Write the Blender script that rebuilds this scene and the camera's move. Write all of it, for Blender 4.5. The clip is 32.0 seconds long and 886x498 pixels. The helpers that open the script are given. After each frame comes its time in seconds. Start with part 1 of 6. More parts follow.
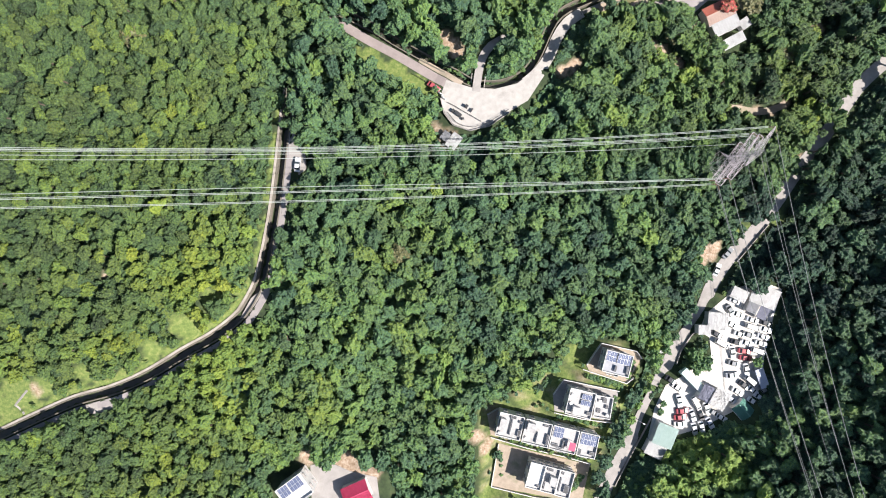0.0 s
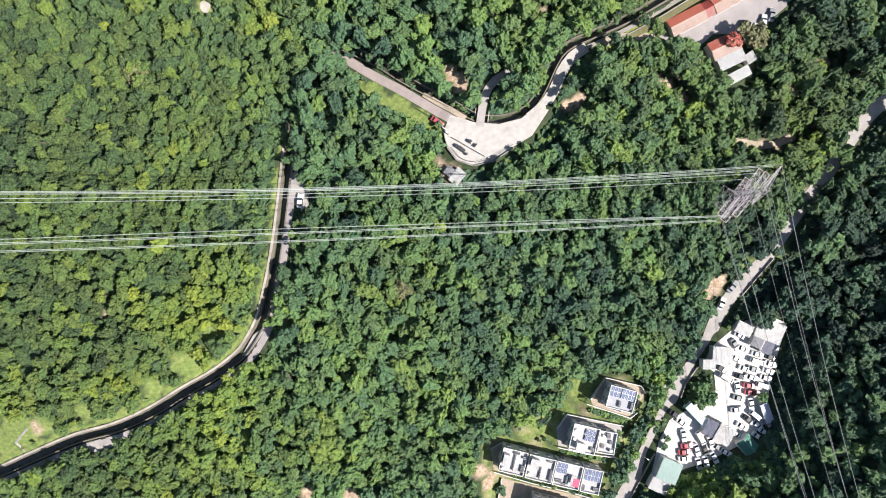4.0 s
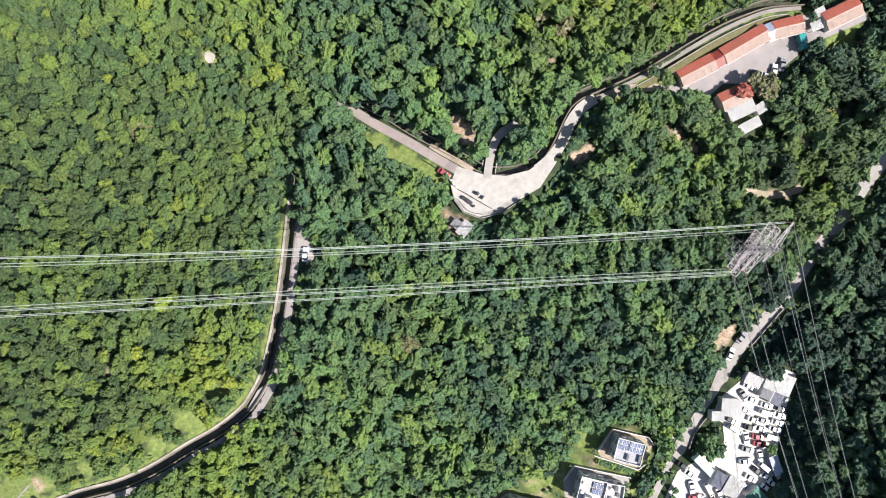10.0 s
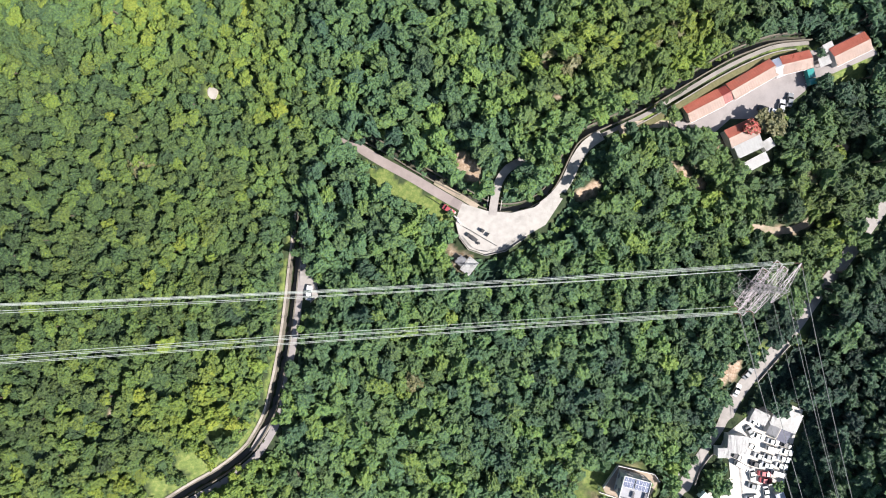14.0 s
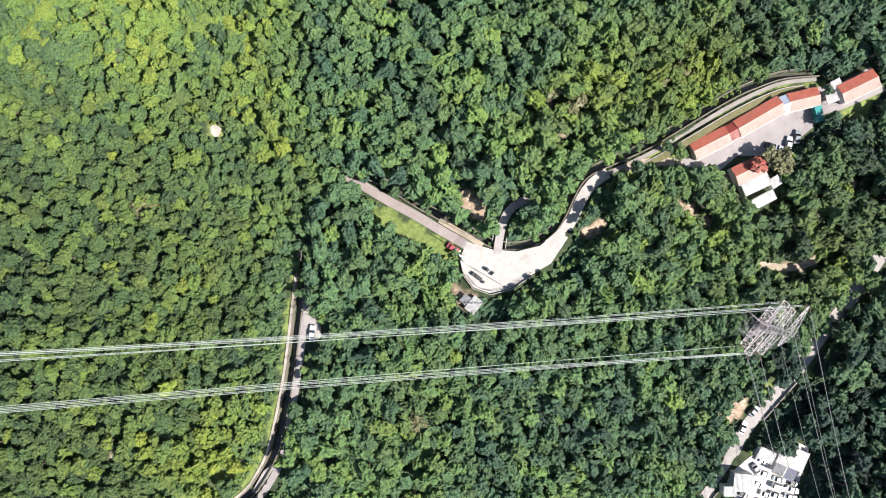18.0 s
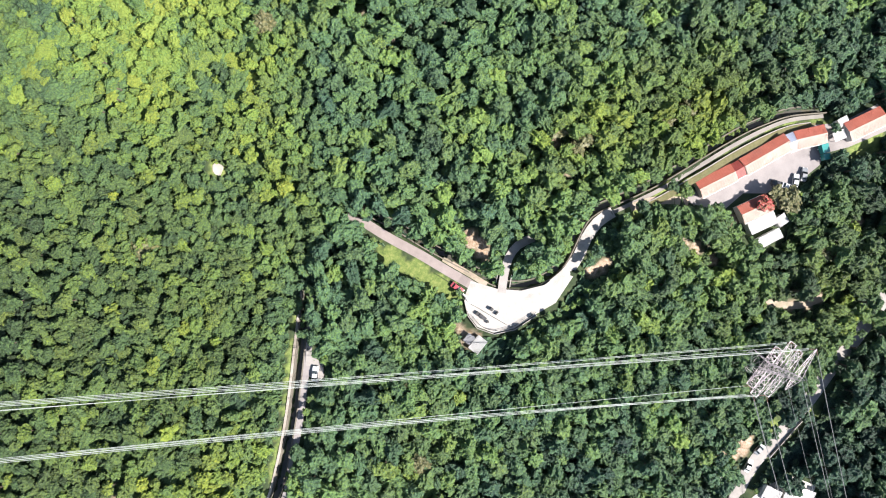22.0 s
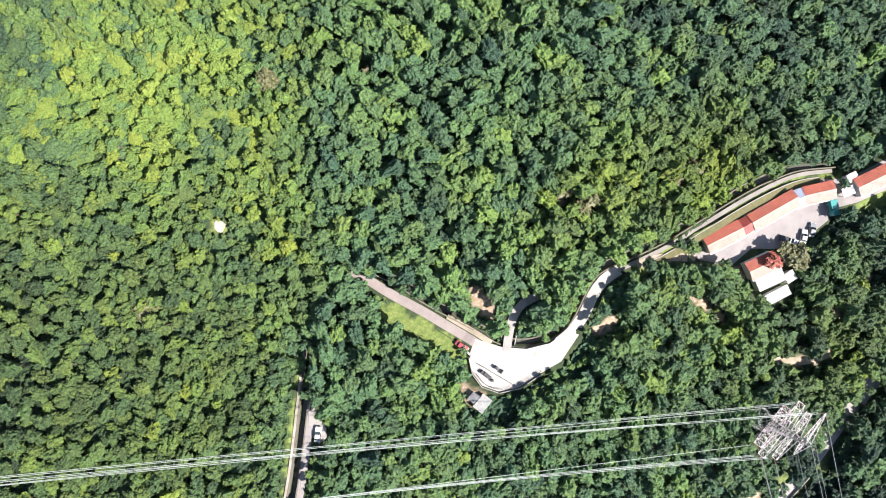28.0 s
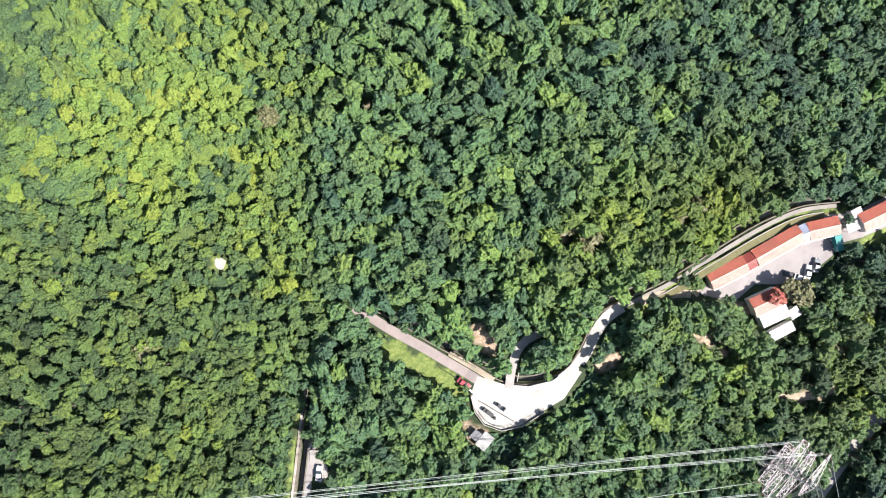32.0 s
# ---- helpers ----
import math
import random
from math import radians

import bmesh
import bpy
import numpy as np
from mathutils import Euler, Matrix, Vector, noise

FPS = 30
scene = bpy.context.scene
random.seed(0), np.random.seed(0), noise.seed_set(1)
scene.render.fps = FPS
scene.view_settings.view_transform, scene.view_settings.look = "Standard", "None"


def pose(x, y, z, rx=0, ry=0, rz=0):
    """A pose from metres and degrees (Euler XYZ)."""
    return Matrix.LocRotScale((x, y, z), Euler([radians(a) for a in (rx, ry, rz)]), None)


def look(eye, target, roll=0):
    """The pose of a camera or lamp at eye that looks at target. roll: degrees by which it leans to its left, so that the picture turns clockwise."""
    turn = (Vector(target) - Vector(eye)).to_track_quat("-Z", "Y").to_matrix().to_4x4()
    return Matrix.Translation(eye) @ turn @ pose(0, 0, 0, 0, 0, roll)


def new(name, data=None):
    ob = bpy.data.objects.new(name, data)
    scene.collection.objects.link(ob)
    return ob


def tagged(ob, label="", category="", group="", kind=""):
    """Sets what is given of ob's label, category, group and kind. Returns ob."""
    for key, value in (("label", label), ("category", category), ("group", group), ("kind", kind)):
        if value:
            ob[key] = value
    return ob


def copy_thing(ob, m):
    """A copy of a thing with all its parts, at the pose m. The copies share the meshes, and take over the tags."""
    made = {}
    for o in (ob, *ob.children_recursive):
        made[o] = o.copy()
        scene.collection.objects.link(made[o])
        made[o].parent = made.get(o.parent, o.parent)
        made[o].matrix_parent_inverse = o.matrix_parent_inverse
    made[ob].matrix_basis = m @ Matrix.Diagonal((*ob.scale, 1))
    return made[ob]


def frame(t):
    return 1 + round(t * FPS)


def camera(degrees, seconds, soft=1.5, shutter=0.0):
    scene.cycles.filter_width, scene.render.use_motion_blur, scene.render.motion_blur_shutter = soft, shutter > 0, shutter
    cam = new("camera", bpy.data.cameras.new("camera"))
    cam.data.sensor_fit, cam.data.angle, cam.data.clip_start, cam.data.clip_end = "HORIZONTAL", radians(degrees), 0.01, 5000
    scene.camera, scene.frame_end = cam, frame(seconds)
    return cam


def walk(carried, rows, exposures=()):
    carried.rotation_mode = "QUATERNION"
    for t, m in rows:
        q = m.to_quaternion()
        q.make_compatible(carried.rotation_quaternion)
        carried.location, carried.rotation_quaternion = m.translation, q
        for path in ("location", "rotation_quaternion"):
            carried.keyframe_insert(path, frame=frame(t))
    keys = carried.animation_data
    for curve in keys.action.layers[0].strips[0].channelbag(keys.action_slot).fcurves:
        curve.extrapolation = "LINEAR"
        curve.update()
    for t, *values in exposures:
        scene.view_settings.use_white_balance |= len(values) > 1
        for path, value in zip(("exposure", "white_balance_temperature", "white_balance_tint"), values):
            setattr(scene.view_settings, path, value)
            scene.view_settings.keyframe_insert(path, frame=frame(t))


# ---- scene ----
# ---------------------------------------------------------------- camera
cam = camera(73.76, 32.0, soft=1.05)
PATH = [
    (0, pose(-0.02, -0.04, 185.98, 0, 0, -0.380)),
    (2, pose(-0.45, 5.67, 185.40, 0, 0, -0.331)),
    (4, pose(-0.99, 11.09, 184.78, 0, 0, -0.282)),
    (6, pose(-1.61, 16.44, 184.12, 0, 0, -0.232)),
    (8, pose(-2.28, 21.84, 183.44, 0, 0, -0.182)),
    (10, pose(-2.98, 27.34, 182.74, 0, 0, -0.131)),
    (12, pose(-3.70, 32.97, 182.02, 0, 0, -0.080)),
    (14, pose(-4.40, 38.71, 181.29, 0, 0, -0.028)),
    (16, pose(-5.09, 44.53, 180.56, 0, 0, 0.024)),
    (18, pose(-5.74, 50.39, 179.82, 0, 0, 0.074)),
    (20, pose(-6.36, 56.25, 179.10, 0, 0, 0.123)),
    (22, pose(-6.92, 62.08, 178.38, 0, 0, 0.167)),
    (24, pose(-7.43, 67.85, 177.68, 0, 0, 0.207)),
    (26, pose(-7.88, 73.53, 177.01, 0, 0, 0.240)),
    (28, pose(-8.28, 79.10, 176.36, 0, 0, 0.263)),
    (30, pose(-8.62, 84.55, 175.75, 0, 0, 0.275)),
    (32, pose(-8.91, 89.85, 175.18, 0, 0, 0.273)),
]
walk(cam, PATH, exposures=[(0, 1.11), (12, 1.05), (20, 1.30), (25, 1.43), (32, 1.40)])

# ---------------------------------------------------------------- sky and sun
SUN_FROM = Vector((0.90, -0.40, 0.0)).normalized()
SUN_UP = radians(46)
world = bpy.data.worlds.new("sky")
scene.world = world
world.use_nodes = True
wn = world.node_tree
sky = wn.nodes.new("ShaderNodeTexSky")
sky.sky_type, sky.sun_disc = "NISHITA", False
sky.sun_elevation, sky.sun_rotation = SUN_UP, math.atan2(SUN_FROM.x, SUN_FROM.y)
wn.links.new(sky.outputs[0], wn.nodes["Background"].inputs[0])
wn.nodes["Background"].inputs[1].default_value = 0.072
sun = new("sun", bpy.data.lights.new("sun", "SUN"))
sun.data.energy, sun.data.angle, sun.data.color = 5.0, radians(0.53), (1.0, 0.94, 0.895)
to_sun = SUN_FROM * math.cos(SUN_UP) + Vector((0, 0, math.sin(SUN_UP)))
sun.matrix_world = look(to_sun * 400, (0, 0, 0))

# ---------------------------------------------------------------- lie of the land
HILLS = [
    (-150, -90, -3.9), (-150, -30, -0.1), (-150, 30, 10.8), (-150, 90, 7.6), (-150, 150, 5.7), (-150, 210, 2.3),
    (-90, -90, 0.3), (-90, -30, 8.3), (-90, 30, 9.7), (-90, 90, -6.8), (-90, 150, 2.3), (-90, 210, 3.7),
    (-30, -90, -1.4), (-30, -30, -1.8), (-30, 30, -1), (-30, 90, -5.6), (-30, 150, 3), (-30, 210, 3.1),
    (30, -90, -3.9), (30, -30, -6.3), (30, 30, 2.8), (30, 90, 6), (30, 150, 6.2), (30, 210, 2.4),
    (90, -90, -2.2), (90, -30, -6.1), (90, 30, -0.8), (90, 90, -4.1), (90, 150, -1.3), (90, 210, 1),
    (150, -90, 1.1), (150, -30, -4.2), (150, 30, -3.5), (150, 90, -2.2), (150, 150, -1.6), (150, 210, 0.2),
]
SPREAD = 52.0


def hills(x, y):
    """Height of the natural slope, in metres."""
    x, y = np.asarray(x, float), np.asarray(y, float)
    z = np.zeros(np.broadcast(x, y).shape)
    for hx, hy, h in HILLS:
        z = z + h * np.exp(-((x - hx) ** 2 + (y - hy) ** 2) / (2 * SPREAD**2))
    d = 0.81 * (x - 120) - 0.58 * (y - 4) - 14
    rise = 0.4 * 5 * np.log1p(np.exp(np.clip(d, -60, 60) / 5))
    far = np.hypot(x, y - 45)
    return z + np.minimum(rise, 34 + 0 * x) + 26 * (1 - np.exp(-np.maximum(far - 230, 0) / 260)) * (0.6 + 0.4 * np.sin(x / 170) * np.cos(y / 210))


def smooth_line(pts, step=2.0):
    """A rounded line through the points, in even steps."""
    p = np.array(pts, float)
    p = np.vstack([2 * p[0] - p[1], p, 2 * p[-1] - p[-2]])
    out = []
    for i in range(1, len(p) - 2):
        n = max(2, int(np.hypot(*(p[i + 1] - p[i])) / step))
        for k in range(n):
            u = k / n
            out.append(0.5 * (2 * p[i] + (p[i + 1] - p[i - 1]) * u + (2 * p[i - 1] - 5 * p[i] + 4 * p[i + 1] - p[i + 2]) * u**2
                              + (3 * p[i] - p[i - 1] - 3 * p[i + 1] + p[i + 2]) * u**3))
    out.append(p[-2])
    return np.array(out)


def sideways(line, off):
    """The line shifted to its left by off metres."""
    d = np.gradient(line, axis=0)
    d /= np.linalg.norm(d, axis=1, keepdims=True)
    return line + off * np.stack([-d[:, 1], d[:, 0]], 1)


def near_line(x, y, line):
    """Distance to the line, and the index of its nearest point."""
    best, at = np.full(x.shape, 1e9), np.zeros(x.shape, int)
    for i, (px, py) in enumerate(line):
        d = (x - px) ** 2 + (y - py) ** 2
        m = d < best
        best[m], at[m] = d[m], i
    return np.sqrt(best), at


def inside(x, y, poly):
    """How far inside a polygon a place lies; negative outside."""
    hit, dist = np.zeros(x.shape, bool), np.full(x.shape, 1e9)
    n = len(poly)
    for i in range(n):
        (ax, ay), (bx, by) = poly[i], poly[(i + 1) % n]
        cross = (ay > y) != (by > y)
        hit ^= cross & (x < (bx - ax) * (y - ay) / (by - ay + 1e-12) + ax)
        ux, uy = bx - ax, by - ay
        u = np.clip(((x - ax) * ux + (y - ay) * uy) / (ux * ux + uy * uy), 0, 1)
        dist = np.minimum(dist, np.hypot(x - ax - u * ux, y - ay - u * uy))
    return np.where(hit, dist, -dist)


BANK = smooth_line([(-190, -78), (-147.2, -58.9), (-135, -53.6), (-123, -48.2), (-109.9, -42.7), (-97.9, -39.3), (-87.7, -34.8), (-77.8, -28.8), (-69.8, -24.4),
                    (-63.3, -19.4), (-60.6, -16), (-57.1, -9.3), (-54.9, -0.8), (-53.3, 7.3), (-52.0, 15.8), (-50.9, 26.2), (-50.0, 36.5), (-49.2, 45.5), (-48.8, 50)])
UPPER = np.clip((BANK[:, 1:] + 10) / 14, 0, 1)  # the lane draws closer to the bank up the valley
WATER_WEST = sideways(BANK, -1.95)
LANE_WEST = sideways(BANK, -4.4 + 0.6 * UPPER)
LANE_NORTH = smooth_line([(-35.4, 72.2), (-31.7, 70.5), (-23.3, 65.4), (-14, 60.4), (-6.4, 55.9), (0.4, 52), (7.2, 48.3), (15.7, 48.4),
                          (23.6, 50.6), (29.4, 54.9), (33.2, 60), (35.6, 65.6), (38.9, 70.4), (43.5, 73.6)])
PATH_EAST = smooth_line([(43.2, 73.0), (47.3, 74.8), (52.6, 77.3), (58.2, 80.1), (69.3, 86.6), (80.3, 93.2), (91.2, 98.8), (100.2, 102.2), (111, 103.7)])
WATER_NORTH = smooth_line([(-36, 75.6), (-31.7, 74.2), (-21.6, 69.3), (-13.1, 64.0), (-4.7, 59.4), (3.8, 55), (9.7, 51.9), (16.5, 51.3), (22.4, 52.8), (27.2, 56.2), (30.2, 60.8),
                           (32.4, 65.8), (35.2, 71.0), (39.0, 74.2), (45.3, 77.0), (56.0, 82.0), (64.6, 87.0), (74.3, 92.9), (84, 98.4), (91.5, 101.7), (100, 104.6), (112, 106.0)])
BRANCH = smooth_line([(10.6, 49.0), (11.4, 54.6), (12.6, 59.3), (15.4, 63.2), (20.5, 65.8)])
ROAD_EAST = smooth_line([(45, -98), (51.6, -85.4), (56.8, -75.4), (61.8, -67.4), (66.8, -57.6), (71.6, -48.0), (76.7, -37.8), (82, -29.5), (87.3, -21.1), (91.1, -11.9),
                         (96.2, -3.9), (102.7, 3.1), (107.6, 9.2), (113.2, 17.5), (117.6, 24.2), (123.5, 31.8), (129.8, 40.9), (134.6, 48.2), (140.8, 56), (160, 72)])
LANE_SHED = smooth_line([(49, 74.6), (55.4, 76.6), (62, 77.0), (67, 76.6), (71, 76.4)])
TRACK_HOUSES = smooth_line([(13, -76), (13.8, -67.8), (10.5, -62.4), (13, -57)], 1.0)
TRACK_EAST = smooth_line([(93.6, 45.6), (98.5, 45.0), (103.5, 44.4), (108.5, 45.0), (113.5, 47.0)], 1.0)
FOOTPATH = smooth_line([(27, -36.2), (33, -35.2), (40, -35.8), (46, -33.5), (52.5, -30.6)], 1.0)

PLATFORM = [(-0.4, 48.0), (1.4, 52.6), (9.3, 50.2), (16.5, 49.7), (23.4, 51.4), (28.6, 55.2), (32.0, 54.0), (26.8, 46.1), (21.0, 42.7), (14.4, 38.4), (8.6, 37.0), (3.5, 38.8), (0.9, 42.2), (-0.3, 45.6)]
YARD = [(80.5, -43.4), (90.2, -36.5), (89.6, -30.5), (86.2, -28.2), (88.4, -22.6), (96.5, -15.8), (100.3, -13.4), (106.9, -11.4), (114.2, -14.3), (111.3, -23.4), (108.2, -34.8), (107.0, -47.6), (99.3, -54.5), (86.4, -61), (76, -64),
        (67.4, -69), (71.0, -54), (74.8, -46.4)]
COURT = [(69, 76.6), (68, 82.6), (79.4, 87.8), (95.8, 97.6), (109, 101), (116, 101.4), (127.5, 107.4), (132.4, 100), (118.6, 94), (111, 92), (109.6, 88.4), (103, 83), (94, 79.6), (86, 79.6), (79.6, 74)]
HOUSE_PAD = [(80.6, 75), (90, 79.4), (98.6, 71.6), (98.4, 66), (92, 61.4), (85, 67)]
TERRACE_A = [(47.7, -39.0), (52.6, -31.8), (64.4, -34.6), (66.1, -37.1), (61.6, -45), (49, -42)]
TERRACE_B = [(36.5, -49), (40, -44), (58.6, -48), (56.4, -58.4), (37, -54.6)]
TERRACE_C = [(14.4, -55.4), (17.8, -53.4), (52.7, -63.0), (50.3, -69.6), (15.6, -62.6)]
TERRACE_D = [(18.2, -65.6), (49, -73), (46, -86), (15.6, -80)]
TERRACE_E = [(-54, -71), (-44, -65), (-30, -70), (-18, -71), (-16, -92), (-50, -92)]
GARDEN = [(11, -52), (20, -49.5), (30, -43), (42, -37), (49, -30.5), (62, -31), (67, -36), (66, -45), (61, -50), (57.5, -62), (52, -74), (50, -88), (11, -88)]
PATIO = [(-42.5, -68.4), (-37, -67.0), (-30, -70.2), (-21.5, -72.2), (-20, -84), (-42, -84)]
LOTS = [(PLATFORM, 1.9), (YARD, -13.2), (COURT, -4.6), (HOUSE_PAD, -4.6), (TERRACE_A, -11.8), (TERRACE_B, -12.2), (TERRACE_C, -12.4), (TERRACE_D, -13.0), (TERRACE_E, -1.2)]
LEVELS = [(LANE_WEST, 3.2), (BANK, 1.6), (LANE_NORTH, 3.0), (PATH_EAST, 1.8), (ROAD_EAST, 3.6), (BRANCH, 2.2), (LANE_SHED, 1.8)]
WATERS = [(WATER_WEST, 1.0), (WATER_NORTH, 1.05)]


def made(x, y):
    """Height of the ground with the roads, terraces and channels cut into it."""
    x, y = np.broadcast_arrays(np.asarray(x, float), np.asarray(y, float))
    z = hills(x, y)
    box = (np.abs(x) < 200) & (y > -120) & (y < 230)
    X, Y, Z = x[box], y[box], z[box]
    for line, half in LEVELS:
        d, i = near_line(X, Y, line)
        h = hills(line[:, 0], line[:, 1])
        w = 1 - np.clip((d - half) / 4.0, 0, 1)
        w = w * w * (3 - 2 * w)
        Z = Z + (h[i] - Z) * w
    for poly, h in LOTS:
        w = np.clip(1 + inside(X, Y, poly) / 4.0, 0, 1)
        w = w * w * (3 - 2 * w)
        Z = Z + (h - Z) * w
    for line, half in WATERS:
        d, i = near_line(X, Y, line)
        h = hills(line[:, 0], line[:, 1])
        w = 1 - np.clip((d - half - 0.1) / 0.8, 0, 1)
        Z = np.where(w > 0, np.minimum(Z, Z + (h[i] - 2.6 - Z) * w), Z)
    z = z.copy()
    z[box] = Z
    return z


def at(x, y):
    return float(made(np.array([x]), np.array([y]))[0])


# ---------------------------------------------------------------- materials
def nodes_of(name, rough=0.7, metal=0.0):
    m = bpy.data.materials.new(name)
    m.use_nodes = True
    p = m.node_tree.nodes["Principled BSDF"]
    p.inputs["Roughness"].default_value, p.inputs["Metallic"].default_value = rough, metal
    return m, m.node_tree, p


def noise_of(nt, size, detail=4, rough=0.55, space="Position"):
    geo = nt.nodes.new("ShaderNodeNewGeometry")
    n = nt.nodes.new("ShaderNodeTexNoise")
    n.inputs["Scale"].default_value, n.inputs["Detail"].default_value, n.inputs["Roughness"].default_value = 1.0 / size, detail, rough
    nt.links.new(geo.outputs[space], n.inputs["Vector"])
    return n.outputs[0]


def ramp_of(nt, fac, stops):
    r = nt.nodes.new("ShaderNodeValToRGB")
    while len(r.color_ramp.elements) < len(stops):
        r.color_ramp.elements.new(0.5)
    for e, (pos, col) in zip(r.color_ramp.elements, stops):
        e.position, e.color = pos, (*col, 1)
    nt.links.new(fac, r.inputs[0])
    return r.outputs[0]


def mix_of(nt, fac, a, b, how="MIX"):
    n = nt.nodes.new("ShaderNodeMix")
    n.data_type, n.blend_type = "RGBA", how
    for key, v in ((0, fac), (6, a), (7, b)):
        if isinstance(v, (int, float)):
            n.inputs[key].default_value = v
        elif isinstance(v, tuple):
            n.inputs[key].default_value = (*v, 1)
        else:
            nt.links.new(v, n.inputs[key])
    return n.outputs[2]


def math_of(nt, how, a, b=0.0):
    n = nt.nodes.new("ShaderNodeMath")
    n.operation = how
    for key, v in ((0, a), (1, b)):
        if isinstance(v, (int, float)):
            n.inputs[key].default_value = v
        else:
            nt.links.new(v, n.inputs[key])
    return n.outputs[0]


def bump_of(nt, p, height, strength=0.4, distance=0.1):
    b = nt.nodes.new("ShaderNodeBump")
    b.inputs["Strength"].default_value, b.inputs["Distance"].default_value = strength, distance
    nt.links.new(height, b.inputs["Height"])
    nt.links.new(b.outputs[0], p.inputs["Normal"])


def surface(name, dark, light, size=1.5, rough=0.8, metal=0.0, stain=None, bump=0.3, grain=0.12, spread=0.25):
    """A worn surface: broad patches, fine grain, a stain and relief."""
    m, nt, p = nodes_of(name, rough, metal)
    col = ramp_of(nt, noise_of(nt, size, 5), [(0.5 - spread, dark), (0.5 + spread, light)])
    fine = noise_of(nt, grain, 3)
    col = mix_of(nt, 0.35, col, ramp_of(nt, fine, [(0.3, tuple(c * 0.7 for c in dark)), (0.75, light)]))
    if stain:
        col = mix_of(nt, ramp_of(nt, noise_of(nt, size * 3.1, 6, 0.65), [(0.52, (0, 0, 0)), (0.7, (0.6, 0.6, 0.6))]), col, stain)
    nt.links.new(col, p.inputs["Base Color"])
    bump_of(nt, p, fine, bump, 0.03)
    return m


def foliage(name, from_object):
    """Leaves: dark blue-green to lime by a tint that holds painted shade, with each clump a little different."""
    m, nt, p = nodes_of(name, 0.52)
    p.inputs["Specular IOR Level"].default_value = 0.34
    if from_object:
        info = nt.nodes.new("ShaderNodeObjectInfo")
        sep = nt.nodes.new("ShaderNodeSeparateColor")
        nt.links.new(info.outputs["Color"], sep.inputs[0])
        tint, dry = sep.outputs[0], sep.outputs[1]
    else:
        att = nt.nodes.new("ShaderNodeAttribute")
        att.attribute_name = "tint"
        tint = att.outputs["Fac"]
        second = nt.nodes.new("ShaderNodeAttribute")
        second.attribute_name = "dry"
        dry = second.outputs["Fac"]
    geo = nt.nodes.new("ShaderNodeNewGeometry")
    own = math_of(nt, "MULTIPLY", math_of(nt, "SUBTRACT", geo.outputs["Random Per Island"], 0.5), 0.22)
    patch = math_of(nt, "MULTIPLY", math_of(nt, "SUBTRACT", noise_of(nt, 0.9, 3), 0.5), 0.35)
    # strong fine noise puts dark gaps and sparkle among the leaves into colour
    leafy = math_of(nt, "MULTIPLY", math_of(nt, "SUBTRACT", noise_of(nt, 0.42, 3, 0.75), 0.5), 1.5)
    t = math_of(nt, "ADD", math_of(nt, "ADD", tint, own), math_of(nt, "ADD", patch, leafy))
    # bluish near-black end stands in for skylit shade between clumps
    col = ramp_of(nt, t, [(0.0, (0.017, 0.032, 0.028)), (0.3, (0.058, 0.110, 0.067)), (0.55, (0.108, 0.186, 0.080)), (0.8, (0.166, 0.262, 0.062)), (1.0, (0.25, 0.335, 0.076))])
    # some plants lean to olive, some to blue-green
    lot = math_of(nt, "FRACT", math_of(nt, "MULTIPLY", geo.outputs["Random Per Island"], 17.3))
    col = mix_of(nt, 1.0, col, ramp_of(nt, lot, [(0.0, (0.90, 1.0, 1.10)), (0.55, (0.98, 1.0, 1.0)), (1.0, (1.10, 1.0, 0.90))]), "MULTIPLY")
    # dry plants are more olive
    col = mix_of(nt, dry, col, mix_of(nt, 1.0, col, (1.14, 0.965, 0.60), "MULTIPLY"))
    nt.links.new(col, p.inputs["Base Color"])
    bump_of(nt, p, noise_of(nt, 0.45, 4, 0.7), 1.0, 0.8)
    thin = nt.nodes.new("ShaderNodeBsdfTranslucent")
    nt.links.new(mix_of(nt, 0.5, col, (0.20, 0.32, 0.03)), thin.inputs[0])
    both = nt.nodes.new("ShaderNodeMixShader")
    both.inputs[0].default_value = 0.08
    nt.links.new(p.outputs[0], both.inputs[1])
    nt.links.new(thin.outputs[0], both.inputs[2])
    nt.links.new(both.outputs[0], nt.nodes["Material Output"].inputs[0])
    return m


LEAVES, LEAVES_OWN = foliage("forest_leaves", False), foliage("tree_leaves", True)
BARK = surface("bark", (0.06, 0.045, 0.032), (0.16, 0.13, 0.10), 0.4, 0.9)
PALE_ROAD = surface("worn_concrete_road", (0.17, 0.155, 0.14), (0.27, 0.25, 0.225), 3.0, 0.88, stain=(0.12, 0.11, 0.10))
REDDISH_ROAD = surface("reddish_asphalt", (0.20, 0.165, 0.155), (0.30, 0.255, 0.24), 3.0, 0.88, stain=(0.15, 0.125, 0.115))
CONCRETE = surface("concrete", (0.23, 0.212, 0.198), (0.36, 0.335, 0.315), 2.2, 0.85, stain=(0.16, 0.148, 0.132))
SUNNY_ROAD = surface("sun_bleached_road", (0.215, 0.195, 0.192), (0.32, 0.292, 0.284), 3.5, 0.88, stain=(0.16, 0.146, 0.142))
EARTHY = surface("earthy_paving", (0.24, 0.19, 0.14), (0.40, 0.33, 0.26), 1.4, 0.9, stain=(0.13, 0.15, 0.07))
OLIVE_BANK = surface("dry_grass_bank", (0.080, 0.078, 0.032), (0.17, 0.155, 0.075), 0.9, 0.95, stain=(0.07, 0.10, 0.03), bump=0.8)
